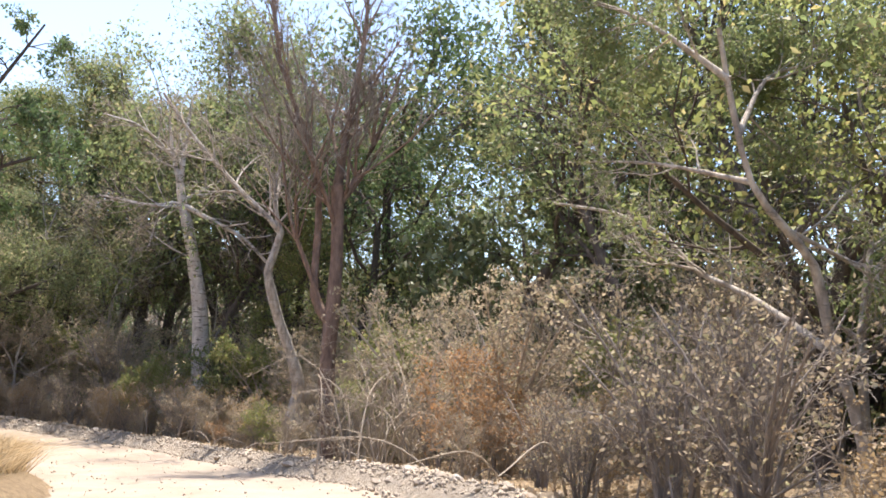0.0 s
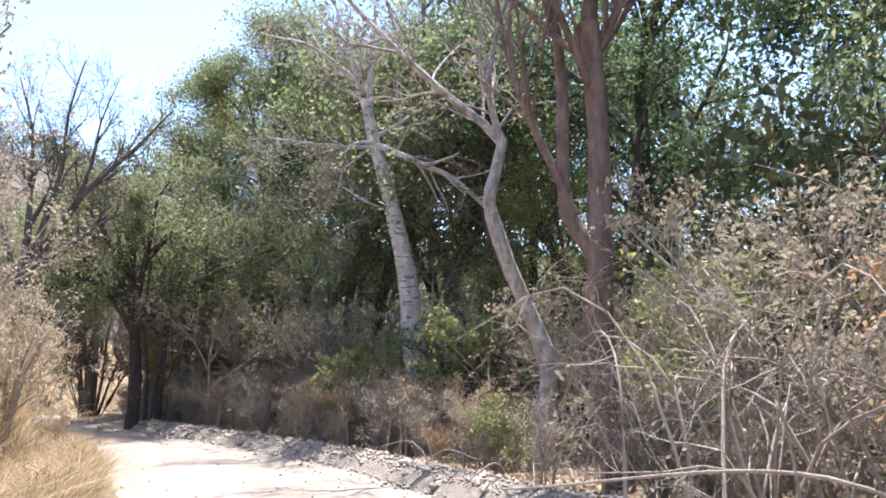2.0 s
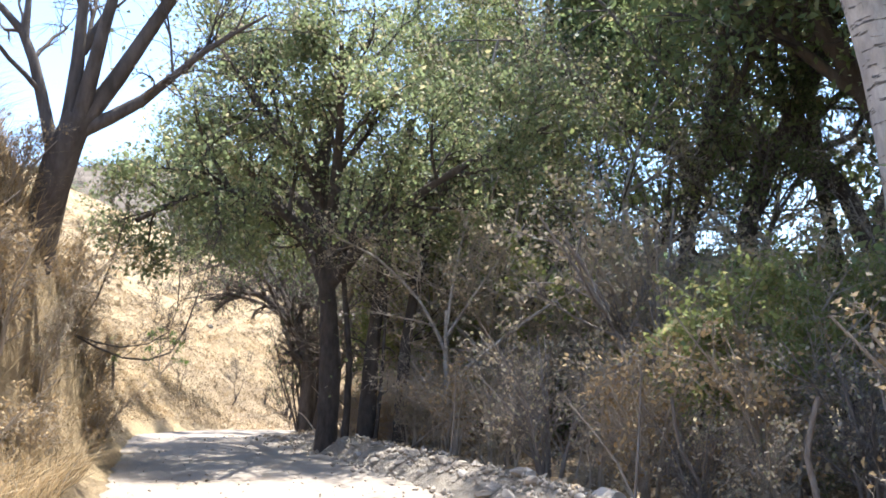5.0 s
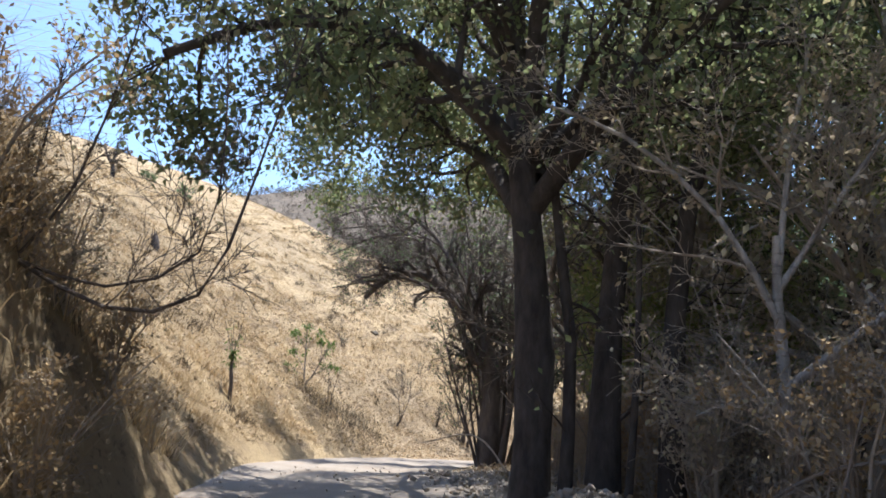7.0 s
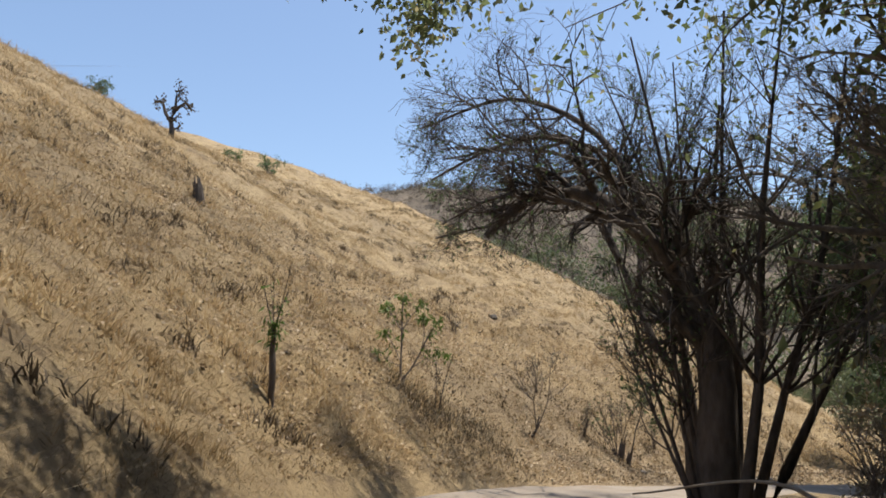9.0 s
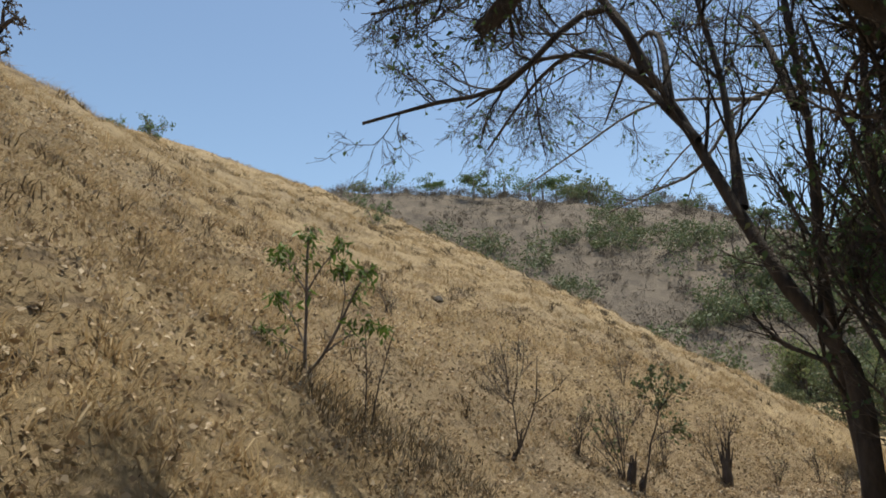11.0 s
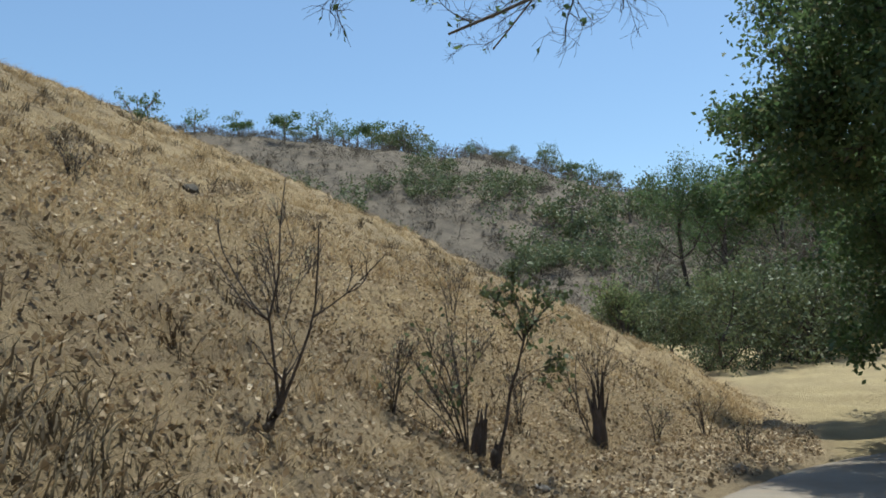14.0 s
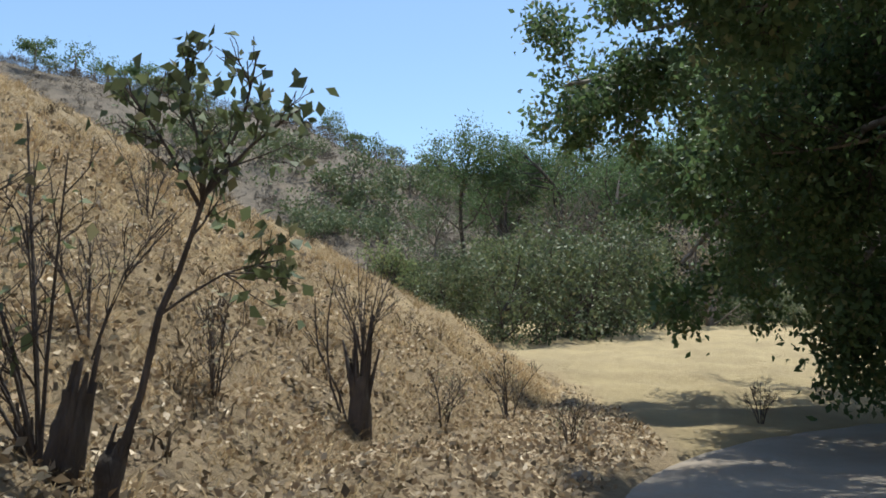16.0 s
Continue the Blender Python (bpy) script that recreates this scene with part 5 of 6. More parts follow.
def ridge_trees():
    """Bearing from the bend, kind, size, distance."""
    rng = np.random.default_rng(19)
    for deg_at, kind, s, d in ((-26.0, 1, 0.9, 225), (-23.0, 0, 0.9, 220), (-19.8, 0, 1.0, 217), (-19.0, 2, 0.6, 214), (-17.5, 1, 1.1, 222), (-16.4, 1, 0.8, 232), (-15.6, 1, 1.1, 240), (-14.6, 1, 0.9, 244), (-13.6, 0, 1.1, 246),
                               (-12.8, 2, 0.9, 240), (-12.0, 2, 1.1, 236), (-11.2, 2, 1.2, 232), (-10.2, 2, 0.9, 236), (-9.2, 1, 0.6, 236), (-6.4, 1, 0.7, 225), (-4.0, 2, 0.7, 225), (-1.0, 1, 0.9, 245), (0.8, 0, 0.7, 246), (2.2, 1, 0.9, 248), (3.4, 2, 0.8, 248), (-20.8, 2, 0.6, 160),
                               (-9.0, 2, 1.1, 190), (-7.4, 2, 0.7, 180), (0.6, 2, 1.5, 165), (1.6, 2, 1.2, 160), (-14.2, 2, 0.8, 150), (-12.8, 2, 0.9, 146), (-1.2, 2, 0.9, 142), (-2.4, 2, 0.8, 138), (-3.4, 2, 0.7, 134), (4.6, 2, 1.3, 180), (6.6, 2, 1.2, 200), (8.4, 2, 1.4, 180)):
        at = radians(deg_at)
        scale_copy(RIDGE_KINDS[kind], -8.2 + math.sin(at) * d, 55.3 + math.cos(at) * d, s, rng.uniform(0, 360), 0.3)


far_trees()
ridge_trees()
for kind_root in (*LOW_KINDS, *TALL_KINDS, *TREE_KINDS, *RIDGE_KINDS):
    hidden(kind_root)


def far_scrub():
    """Leafless scrub and green clumps that cover the far hill."""
    rng = np.random.default_rng(23)
    n = 5200
    at, r = np.radians(rng.uniform(-50, 40, n)), np.sqrt(rng.uniform(98**2, 280**2, n))
    x, y = -8 + np.sin(at) * r, 55 + np.cos(at) * r
    ok = hillness(x, y) < 0.3
    x, y = x[ok], y[ok]
    z = height(x, y)
    k = 44
    size = rng.uniform(0.7, 2.4, len(x)) * (1 + 0.35 * waves(x, y, 18, 33))
    d = rng.normal(size=(len(x), k, 3))
    d /= np.linalg.norm(d, axis=2)[..., None]
    d[..., 2] = np.abs(d[..., 2])
    d *= rng.uniform(0.15, 1.0, (len(x), k, 1)) ** 0.5
    p = np.stack([x, y, z], -1)[:, None] + d * size[:, None, None] * np.array([1.0, 1.0, 1.5])
    me = leaf_mesh("scrub", p.reshape(-1, 3), rng, 0.75, SCRUB, -0.5, 0.16)
    tagged(new("scrub", me), "grey-brown leafless scrub covering the far hill", "scrub", kind="stuff")
    n = 2300
    at, r = np.radians(rng.uniform(-50, 42, n)), np.sqrt(rng.uniform(100**2, 275**2, n))
    x, y = -8 + np.sin(at) * r, 55 + np.cos(at) * r
    ok = (hillness(x, y) < 0.3) & (waves(x, y, 55, 31) + 0.5 * waves(x, y, 20, 32) + (150 - r) / 110 > 0.1)
    x, y = x[ok], y[ok]
    z = height(x, y)
    size = rng.uniform(1.8, 4.2, len(x))
    k = 150
    d = rng.normal(size=(len(x), k, 3))
    d /= np.linalg.norm(d, axis=2)[..., None]
    d *= rng.uniform(0.55, 1.0, (len(x), k, 1)) ** 0.5
    lump = 1 + 0.35 * np.sin(d[..., :1] * 5 + x[:, None, None]) * np.sin(d[..., 1:2] * 6 + y[:, None, None])
    p = np.stack([x, y, z + size * 0.75], -1)[:, None] + d * lump * size[:, None, None] * np.array([1.0, 1.0, 0.62])
    me = leaf_mesh("far_woods", p.reshape(-1, 3), rng, 0.55, LEAF_OLIVE, 0.1, 0.7)
    tagged(new("far_woods", me), "green bushes and trees scattered over the far hill", "woods", kind="stuff")


far_scrub()


# ---------- grass ----------
def blades(name, x, y, z, rng, tall, wide, mat, label, flat=0.45):
    n = len(x)
    a = rng.uniform(0, 6.28, n)
    h = tall * rng.uniform(0.4, 1.3, n)
    w = wide * rng.uniform(0.6, 1.3, n)
    lean = rng.normal(size=(n, 2)) * h[:, None] * flat
    b = np.stack([x, y, z - 0.03], -1)
    s = np.stack([np.cos(a) * w, np.sin(a) * w, np.zeros(n)], -1)
    mid = b + np.stack([lean[:, 0] * 0.4, lean[:, 1] * 0.4, h * 0.6], -1)
    tip = b + np.stack([lean[:, 0] * 1.3, lean[:, 1] * 1.3, h * 0.85], -1)
    v = np.stack([b - s, b + s, mid + s * 0.7, tip, mid - s * 0.7], 1)
    i = np.arange(n)[:, None] * 5
    me = mesh_from(name, v, i + np.array([[0, 1, 2, 4]]), mat, False, i + np.array([[4, 2, 3]]))
    return tagged(new(name, me), label, "grass", kind="stuff")


def hill_grass():
    rng = np.random.default_rng(8)
    n = 360000
    y = rng.uniform(18, 112, n)
    u = 50 * rng.uniform(0, 1, n) ** 1.15
    x = eased(y, FOOT_Y, FOOT_X) - u
    d = np.full(n, 1e9)
    for ry in range(26, 68, 3):
        d = np.minimum(d, np.hypot(x - np.interp(ry, ROAD_ROWS[:, 1], ROAD_ROWS[:, 0]), y - ry))
    keep = rng.uniform(0, 1, n) < np.minimum(1, (7.0 / d) ** 1.0)
    keep &= (waves(x, y, 3.2, 14) + 0.7 * waves(x, y, 1.1, 15) + 0.6 * waves(x, y * 0.2, 1.0, 18) > -0.45)
    bare = np.exp(-(((y - 69) / 8) ** 2)) * np.exp(-u / 4)
    keep &= rng.uniform(0, 1, n) > bare * 0.75
    x, y, u, d = x[keep], y[keep], u[keep], d[keep]
    ok = road_gap(x, y) > 0.2
    x, y, d = x[ok], y[ok], d[ok]
    k = 4
    cx, cy = np.repeat(x, k) + rng.normal(size=len(x) * k) * 0.09, np.repeat(y, k) + rng.normal(size=len(x) * k) * 0.09
    wide = 0.004 + 0.00035 * np.repeat(d, k)
    z = height(cx, cy)
    mood = 0.7 * waves(cx, cy, 9, 16) + 0.55 * waves(cx, cy * 0.2, 1.1, 18) + 0.4 * rng.normal(size=len(cx))
    for sel, mat, tall, nm, lab in ((mood <= 0.2, STRAW, 0.13, "dry_grass", "golden dry grass on the hillside"), ((mood > 0.2) & (mood < 1.4), STRAW_RED, 0.14, "brown_grass", "brown dry grass in patches on the hillside"),
                                    (mood >= 1.4, WEED, 0.24, "dark_weeds", "dark withered weeds among the dry grass")):
        blades(nm, cx[sel], cy[sel], z[sel], rng, tall, wide[sel], mat, lab, 1.2)
    # withered brush under the saplings
    n = 1900
    c = rng.integers(0, 3, n)
    cx = np.array([-12.6, -12.1, -11.7])[c] + rng.normal(size=n) * 0.45
    cy = np.array([60.2, 61.3, 62.6])[c] + rng.normal(size=n) * 0.5
    blades("withered_brush", cx, cy, height(cx, cy), rng, 0.28, 0.010, WEED, "dark withered brush under the young trees", 0.7)
    # dark tussocks in rows along the contour
    n = 30000
    y = rng.uniform(44, 100, n)
    u = 34 * rng.uniform(0, 1, n) ** 1.2 + 0.6
    x = eased(y, FOOT_Y, FOOT_X) - u
    row = waves(x, y * 0.18, 1.3, 26) + 0.6 * waves(x, y, 6.0, 27)
    keep = (row > 0.5) & (rng.uniform(0, 1, n) < np.where((u < 6) & (y > 57), 0.1, 0.45)) & (road_gap(x, y) > 0.4)
    x, y = x[keep], y[keep]
    k = 13
    cx, cy = np.repeat(x, k) + rng.normal(size=len(x) * k) * 0.07, np.repeat(y, k) + rng.normal(size=len(x) * k) * 0.09
    blades("tussocks", cx, cy, height(cx, cy), rng, 0.24, 0.013, TUSSOCK, "dark dry tussocks in rows on the hillside", 0.5)
    # trodden straw and short turf at the foot of the slope
    n = 130000
    y = rng.uniform(48, 80, n)
    u = 11 * rng.uniform(0, 1, n) ** 1.3 - 0.6
    x = eased(y, FOOT_Y, FOOT_X) - u
    keep = (road_gap(x, y) > 0.15) & (waves(x, y, 1.3, 61) + 0.8 * waves(x, y, 0.6, 62) + 0.5 * rng.normal(size=n) > np.where(y > 62, 0.5, -0.35))
    x, y, tone = x[keep], y[keep], waves(x[keep], y[keep], 2.4, 63) + 0.7 * rng.normal(size=int(keep.sum()))
    for lo, hi, mat, nm, lab in ((-9, 0.1, STRAW, "flattened_straw", "flattened golden straw at the slope's foot"), (0.1, 0.9, STRAW_RED, "short_brown_turf", "short brown dry turf at the slope's foot"), (0.9, 9, TUSSOCK, "withered_turf", "dark withered turf at the slope's foot")):
        sel = (tone >= lo) & (tone < hi)
        blades(nm, x[sel], y[sel], height(x[sel], y[sel]), rng, 0.13, 0.006, mat, lab, 1.3)
    # fuller clumps that stand out of the turf
    n = 26000
    y = rng.uniform(40, 100, n)
    u = 36 * rng.uniform(0, 1, n) ** 1.3 + 0.4
    x = eased(y, FOOT_Y, FOOT_X) - u
    keep = (waves(x, y * 0.3, 1.9, 51) + 0.7 * waves(x, y, 4.0, 52) > 0.25) & (rng.uniform(0, 1, n) < np.where((u < 5) & (y > 61) & (y < 79), 0.06, 0.5)) & (road_gap(x, y) > 0.5)
    x, y = x[keep], y[keep]
    k = 15
    cx, cy = np.repeat(x, k) + rng.normal(size=len(x) * k) * 0.10, np.repeat(y, k) + rng.normal(size=len(x) * k) * 0.12
    tone = np.repeat(rng.uniform(0, 1, len(x)), k)
    for lo, hi, mat, nm, lab in ((0, 0.62, STRAW, "straw_clumps", "golden clumps of dry grass on the hillside"), (0.62, 1.0, STRAW_RED, "brown_clumps", "brown clumps of dry grass on the hillside")):
        sel = (tone >= lo) & (tone < hi)
        blades(nm, cx[sel], cy[sel], height(cx[sel], cy[sel]), rng, 0.26, 0.011, mat, lab, 0.7)
    # taller grass along the cut bank
    m = 16000
    y = rng.uniform(6, 46, m)
    u = 7.0 * rng.uniform(0, 1, m) ** 1.3 - 1.0
    x = eased(y, FOOT_Y, FOOT_X) - u
    k = 8
    cx, cy = np.repeat(x, k) + rng.normal(size=m * k) * 0.10, np.repeat(y, k) + rng.normal(size=m * k) * 0.10
    cut = eased(cy, FOOT_Y, FOOT_X) - cx
    face = (cut > -0.1) & (cut < 0.75) & (cy > 29) & (cy < 45)
    ok = (road_gap(cx, cy) > 0.12) & (~face | (rng.uniform(0, 1, len(cx)) < 0.12))
    cx, cy = cx[ok], cy[ok]
    z, mood = height(cx, cy), rng.uniform(0, 1, len(cx))
    for lo, hi, mat, nm, lab in ((0, 0.45, STRAW, "bank_grass", "tall dry grass on the roadside bank"), (0.45, 0.8, STRAW_RED, "brown_bank_grass", "brown dry grass on the roadside bank"), (0.8, 1, WEED, "bank_weeds", "dark withered weeds on the roadside bank")):
        sel = (mood >= lo) & (mood < hi)
        blades(nm, cx[sel], cy[sel], z[sel], rng, 0.62, 0.007, mat, lab, 0.75)


hill_grass()


# ---------- plants and stones on the hillside ----------
def strap_leaves(p, at, count, length, up=0.3):
    """A tuft of long narrow leaves, as places for leaf blades."""
    rng = p.rng
    for _ in range(count):
        d = unit(rng.normal(size=3) + np.array([0, 0, up]))
        for f in (0.15, 0.5, 0.85):
            p.leaves.append((np.array(at) + d * length * f)[None])


def splinters(p, base, tall, r, lean=(0, 0), shards=7, wood=None):
    """A broken stump: a knotty foot whose top splits into uneven upright shards."""
    rng = p.rng
    b, l = np.array(base, float), np.array([lean[0], lean[1], 0.0])
    p.stem([tuple(b - (0, 0, 0.2)), tuple(b + l * 0.2 + (0, 0, tall * 0.25)), tuple(b + l * 0.5 + (0, 0, tall * 0.52)), tuple(b + l * 0.62 + (0, 0, tall * 0.66))], r, r * 0.72, 12, 0.35, wood, 0.1)
    for k in range(shards):
        a = k * 6.28 / shards + rng.uniform(-0.3, 0.3)
        o = np.array([math.cos(a), math.sin(a), 0.0]) * r
        h = tall * rng.uniform(0.7, 1.0)
        p.stem([tuple(b + o * 0.75 + l * 0.1 + (0, 0, tall * 0.1)), tuple(b + o * 0.68 + l * 0.5 + (0, 0, tall * 0.5)), tuple(b + o * rng.uniform(0.5, 0.95) + l * h / tall + (0, 0, h))],
               r * rng.uniform(0.3, 0.46), r * rng.uniform(0.06, 0.16), 6, 0.1, p.limbs, 0.14)


def leafy_post():
    """An old thin stem with a plant growing on its top."""
    p = Plant(51)
    p.stem([(0, 0, -0.2), (0.03, 0, 0.4), (-0.02, 0.02, 0.85), (0.02, 0, 1.15)], 0.058, 0.04, 9, 0.2, knots=0.12)
    for k in range(6):
        a = k * 1.3
        q, r = p.stem([(0, 0, 1.0), (0.08 * math.cos(a), 0.08 * math.sin(a), 1.4), (0.26 * math.cos(a), 0.26 * math.sin(a), 1.75 + 0.1 * k)], 0.010, 0.004, 5, 0.1, p.limbs)
        p.branches(q, r, 3, 0.4, 1, 0.25, [(4, 0.2, 0.05, 0, 0, 0, 1.2, 0.03)], 45, 0.2)
    for z, n in ((1.12, 16), (0.95, 9), (1.25, 12)):
        strap_leaves(p, (0, 0, z), n, 0.2, 0.2)
    p.make("leafy_post", (-11.1, 53.1, on_ground(-11.1, 53.1, 0.05)), BARK_MID, LEAF_FRESH, 0.12, 0.3, label="thin old wooden post with green leaves at its top", category="post", limb_name="shoot", droop=0.5)


def leafy_sapling():
    p = Plant(52)
    splinters(p, (0.0, 0.02, -0.08), 0.34, 0.07, (0.03, 0), 6)
    x, y = -12.85, 60.1
    tufts = []
    for rows, r in (
        ([(0, 0, -0.15), (-0.03, 0, 0.35), (-0.02, 0, 1.1), (-0.03, 0, 1.75), (0.0, 0, 2.15)], 0.03),
        ([(0, 0, 0.1), (0.25, 0.0, 0.35), (0.55, 0.0, 0.85), (0.75, 0.0, 1.25), (0.95, 0, 1.5)], 0.026),
        ([(-0.02, 0, 0.5), (-0.3, 0.05, 1.0), (-0.6, 0.1, 1.3)], 0.014),
        ([(-0.02, 0, 1.3), (-0.3, 0, 1.7), (-0.5, 0, 1.95)], 0.014),
        ([(-0.02, 0, 1.3), (0.25, 0, 1.7), (0.55, 0, 1.95)], 0.014),
        ([(0.5, 0, 0.75), (0.6, 0, 1.2), (0.55, 0, 1.6)], 0.012),
        ([(0.3, 0, 0.4), (0.7, -0.1, 0.6), (1.2, -0.1, 0.7)], 0.012),
        ([(-0.02, 0, 0.4), (-0.4, 0, 0.6), (-0.8, 0.1, 0.8)], 0.010),
    ):
        p.stem(rows, r, r * 0.5, 6, 0.15, p.limbs)
        a, b = spline(rows, 0.2), None
        tufts.append(a[-1])
        p.branches(a, np.full(len(a), 0.012), 5, 0.4, 1.0, 0.35, [(4, 0.2, 0.05, 2, 0.6, 40, 1.0, 0.02), (3, 0.2, 0, 0, 0, 0, 2.2, 0.02)], 45, 0.15)
    for t in tufts:
        strap_leaves(p, t, 15, 0.2, 0.0)
    young = p.make("leafy_sapling", (x, y, on_ground(x, y, 0.03)), BARK_GREY, LEAF_FRESH, 0.13, 0.3, label="young tree with tufts of fresh green leaves on dry grass", category="sapling", limb_name="stem", droop=0.5)
    young.scale = (1.02, 1.02, 0.98)


def twig_sapling(seed, x, y, rows_list, label, leaf=LEAF_BROWN, leaves=0.3, size=0.06, side=5, length=0.45):
    p = Plant(seed)
    for rows, r in rows_list:
        a, b = p.stem(rows, r, r * 0.4, 6, 0.15, p.limbs)
        p.branches(a, b, side, 0.35, 1.0, length, [(5, 0.14, 0.12, 3, 0.6, 40, leaves, 0.02), (4, 0.2, 0.05, 0, 0, 0, leaves, 0.02)], 42, 0.25, thick=0.5)
    return p.make("bare_sapling", (x, y, on_ground(x, y, 0.03)), BARK_MID, leaf, size, 0.5, label=label, category="sapling", limb_name="stem")


def hill_saplings():
    twig_sapling(53, -12.5, 61.2, [([(0, 0, -0.1), (0.03, 0, 0.7), (0.0, 0, 1.5)], 0.013), ([(0.1, 0, -0.1), (0.25, 0, 0.6), (0.5, 0, 1.35)], 0.015)], "two thin bare shoots on the slope")
    # a bent stump with upright bare shoots
    bent = twig_sapling(54, -11.45, 65.3, [([(-0.26, 0.05, -0.12), (-0.16, 0, 0.02), (0.02, 0, 0.12), (0.12, 0, 0.34)], 0.07), ([(0.1, 0, 0.25), (0.05, 0, 0.7), (0.0, 0, 1.1), (-0.02, 0, 1.15)], 0.018),
                                   ([(0, 0, 1.05), (0.1, 0, 1.45), (0.12, 0, 1.9), (0.17, 0.02, 2.35)], 0.011), ([(0, 0, 1.05), (-0.15, 0, 1.2), (-0.45, 0, 1.7), (-0.5, 0, 2.0)], 0.011), ([(0, 0, 1.05), (-0.3, 0.1, 1.25), (-0.7, 0.2, 1.8)], 0.010),
                                   ([(0.12, 0, 0.3), (0.3, 0, 0.7), (0.45, 0, 1.15), (0.5, 0, 1.9)], 0.018), ([(0.42, 0, 1.05), (0.75, 0, 1.25), (1.15, 0, 1.6)], 0.010), ([(0.12, 0, 0.3), (0.14, 0, 0.5), (0.16, 0, 0.62)], 0.03)],
                 "bare young tree growing from a bent stump", side=3, length=0.4)
    bent.scale = (1.05, 1.05, 1.08)
    # a broken stump with one leafy shoot and a fan of bare ones
    p = Plant(55)
    splinters(p, (0, 0, 0), 0.78, 0.105, (0.12, 0))
    splinters(p, (0.24, 0.02, -0.02), 0.36, 0.075, (0.1, 0.02), 5, p.limbs)
    splinters(p, (-0.2, 0.08, -0.02), 0.5, 0.06, (-0.06, 0.02), 5, p.limbs)
    spec = [(4, 0.16, 0.08, 3, 0.6, 42, 1.0, 0.03), (4, 0.2, 0.05, 0, 0, 0, 3.0, 0.05)]
    for rows, r, lo in (
        ([(0.3, 0, 0.1), (0.42, 0, 0.5), (0.5, 0, 0.95), (0.6, 0, 1.2), (0.72, 0, 1.62), (0.8, 0, 1.85)], 0.027, 0.7),
        ([(0.74, 0, 1.68), (1.0, 0.05, 2.0), (1.3, 0.05, 2.25)], 0.014, 0.3),
        ([(0.72, 0, 1.62), (0.66, 0.05, 2.05), (0.5, 0.1, 2.5)], 0.014, 0.35),
        ([(0.76, 0, 1.75), (0.92, 0.1, 2.15), (1.0, 0.1, 2.6)], 0.012, 0.3),
        ([(0.7, 0, 1.6), (0.5, -0.05, 1.95), (0.25, -0.1, 2.3)], 0.012, 0.4),
        ([(0.5, 0, 0.95), (0.85, 0.05, 1.2), (1.2, 0.1, 1.3)], 0.009, 0.5),
    ):
        a, b = p.stem(rows, r, r * 0.45, 7, 0.15, p.limbs)
        p.branches(a, b, 7, lo, 1.0, 0.42, spec, 45, 0.2)
    for lean, h, r in ((-1.15, 1.35, 0.013), (-0.95, 1.75, 0.014), (-0.75, 2.05, 0.016), (-0.5, 1.7, 0.014), (-0.3, 2.2, 0.017), (-0.12, 1.5, 0.012), (0.05, 1.9, 0.014), (-1.3, 0.95, 0.010), (-0.6, 1.25, 0.010)):
        dy = p.rng.normal() * 0.25
        q, w = p.stem([(-0.12, 0.03, 0.0), (-0.12 + 0.22 * lean, 0.2 * dy, h * 0.35), (-0.12 + 0.62 * lean, 0.6 * dy, h * 0.72), (-0.12 + lean * 0.95, dy, h)], r, 0.004, 6, 0.15, p.limbs)
        p.branches(q, w, 6, 0.35, 1.0, 0.5, [(5, 0.16, 0.1, 3, 0.6, 40, 0.25, 0.02), (4, 0.2, 0.05, 0, 0, 0, 0.3, 0.02)], 42, 0.2)
    p.make("sprouting_stump", (-9.9, 68.9, on_ground(-9.9, 68.9, 0.0)), BARK_MID, LEAF_OLIVE, 0.10, 0.62, label="dark broken stump with bare shoots and one leafy shoot", category="stump", limb_name="shoot", droop=0.2)
    # a split stump
    p = Plant(56)
    splinters(p, (0, 0, 0), 1.05, 0.12, (-0.04, 0), 6)
    for lean, h, r in ((-0.22, 1.1, 0.05), (0.12, 1.4, 0.055), (0.02, 1.25, 0.045), (-0.1, 1.3, 0.04), (0.2, 1.0, 0.04)):
        p.stem([(lean * 0.2, 0, 0.3), (lean * 0.55, p.rng.normal() * 0.04, h * 0.6), (lean, p.rng.normal() * 0.05, h)], r, r * 0.3, 8, 0.1, p.limbs, 0.16)
    for k in range(11):
        a = k * 0.8
        q, r = p.stem([(0.03, 0, 0.8), (0.15 * math.cos(a), 0.12 * math.sin(a), 1.3), (0.45 * math.cos(a), 0.3 * math.sin(a), 1.6 + 0.06 * k)], 0.010, 0.004, 5, 0.1, p.limbs)
        p.branches(q, r, 4, 0.3, 1.0, 0.35, [(4, 0.16, 0.1, 1, 0.5, 40, 0.3, 0.02), (3, 0.2, 0, 0, 0, 0, 0.2, 0.02)], 40, 0.2)
    for rows in ([(-0.1, 0, -0.1), (-0.25, 0, 0.5), (-0.5, 0, 1.0), (-0.55, 0, 1.6)], [(-0.08, 0.1, -0.1), (-0.35, 0.1, 0.6), (-0.4, 0.1, 1.3), (-0.32, 0.1, 1.9)]):
        q, r = p.stem(rows, 0.018, 0.006, 5, 0.1, p.limbs)
        p.branches(q, r, 6, 0.3, 1.0, 0.5, [(4, 0.16, 0.1, 2, 0.5, 40, 0.2, 0.02), (4, 0.2, 0, 0, 0, 0, 0.2, 0.02)], 42, 0.2)
    p.make("split_stump", (-8.1, 73.4, on_ground(-8.1, 73.4, 0.03)), BARK_MID, LEAF_BROWN, 0.06, label="split grey-brown stump with thin upright shoots", category="stump", limb_name="shoot")
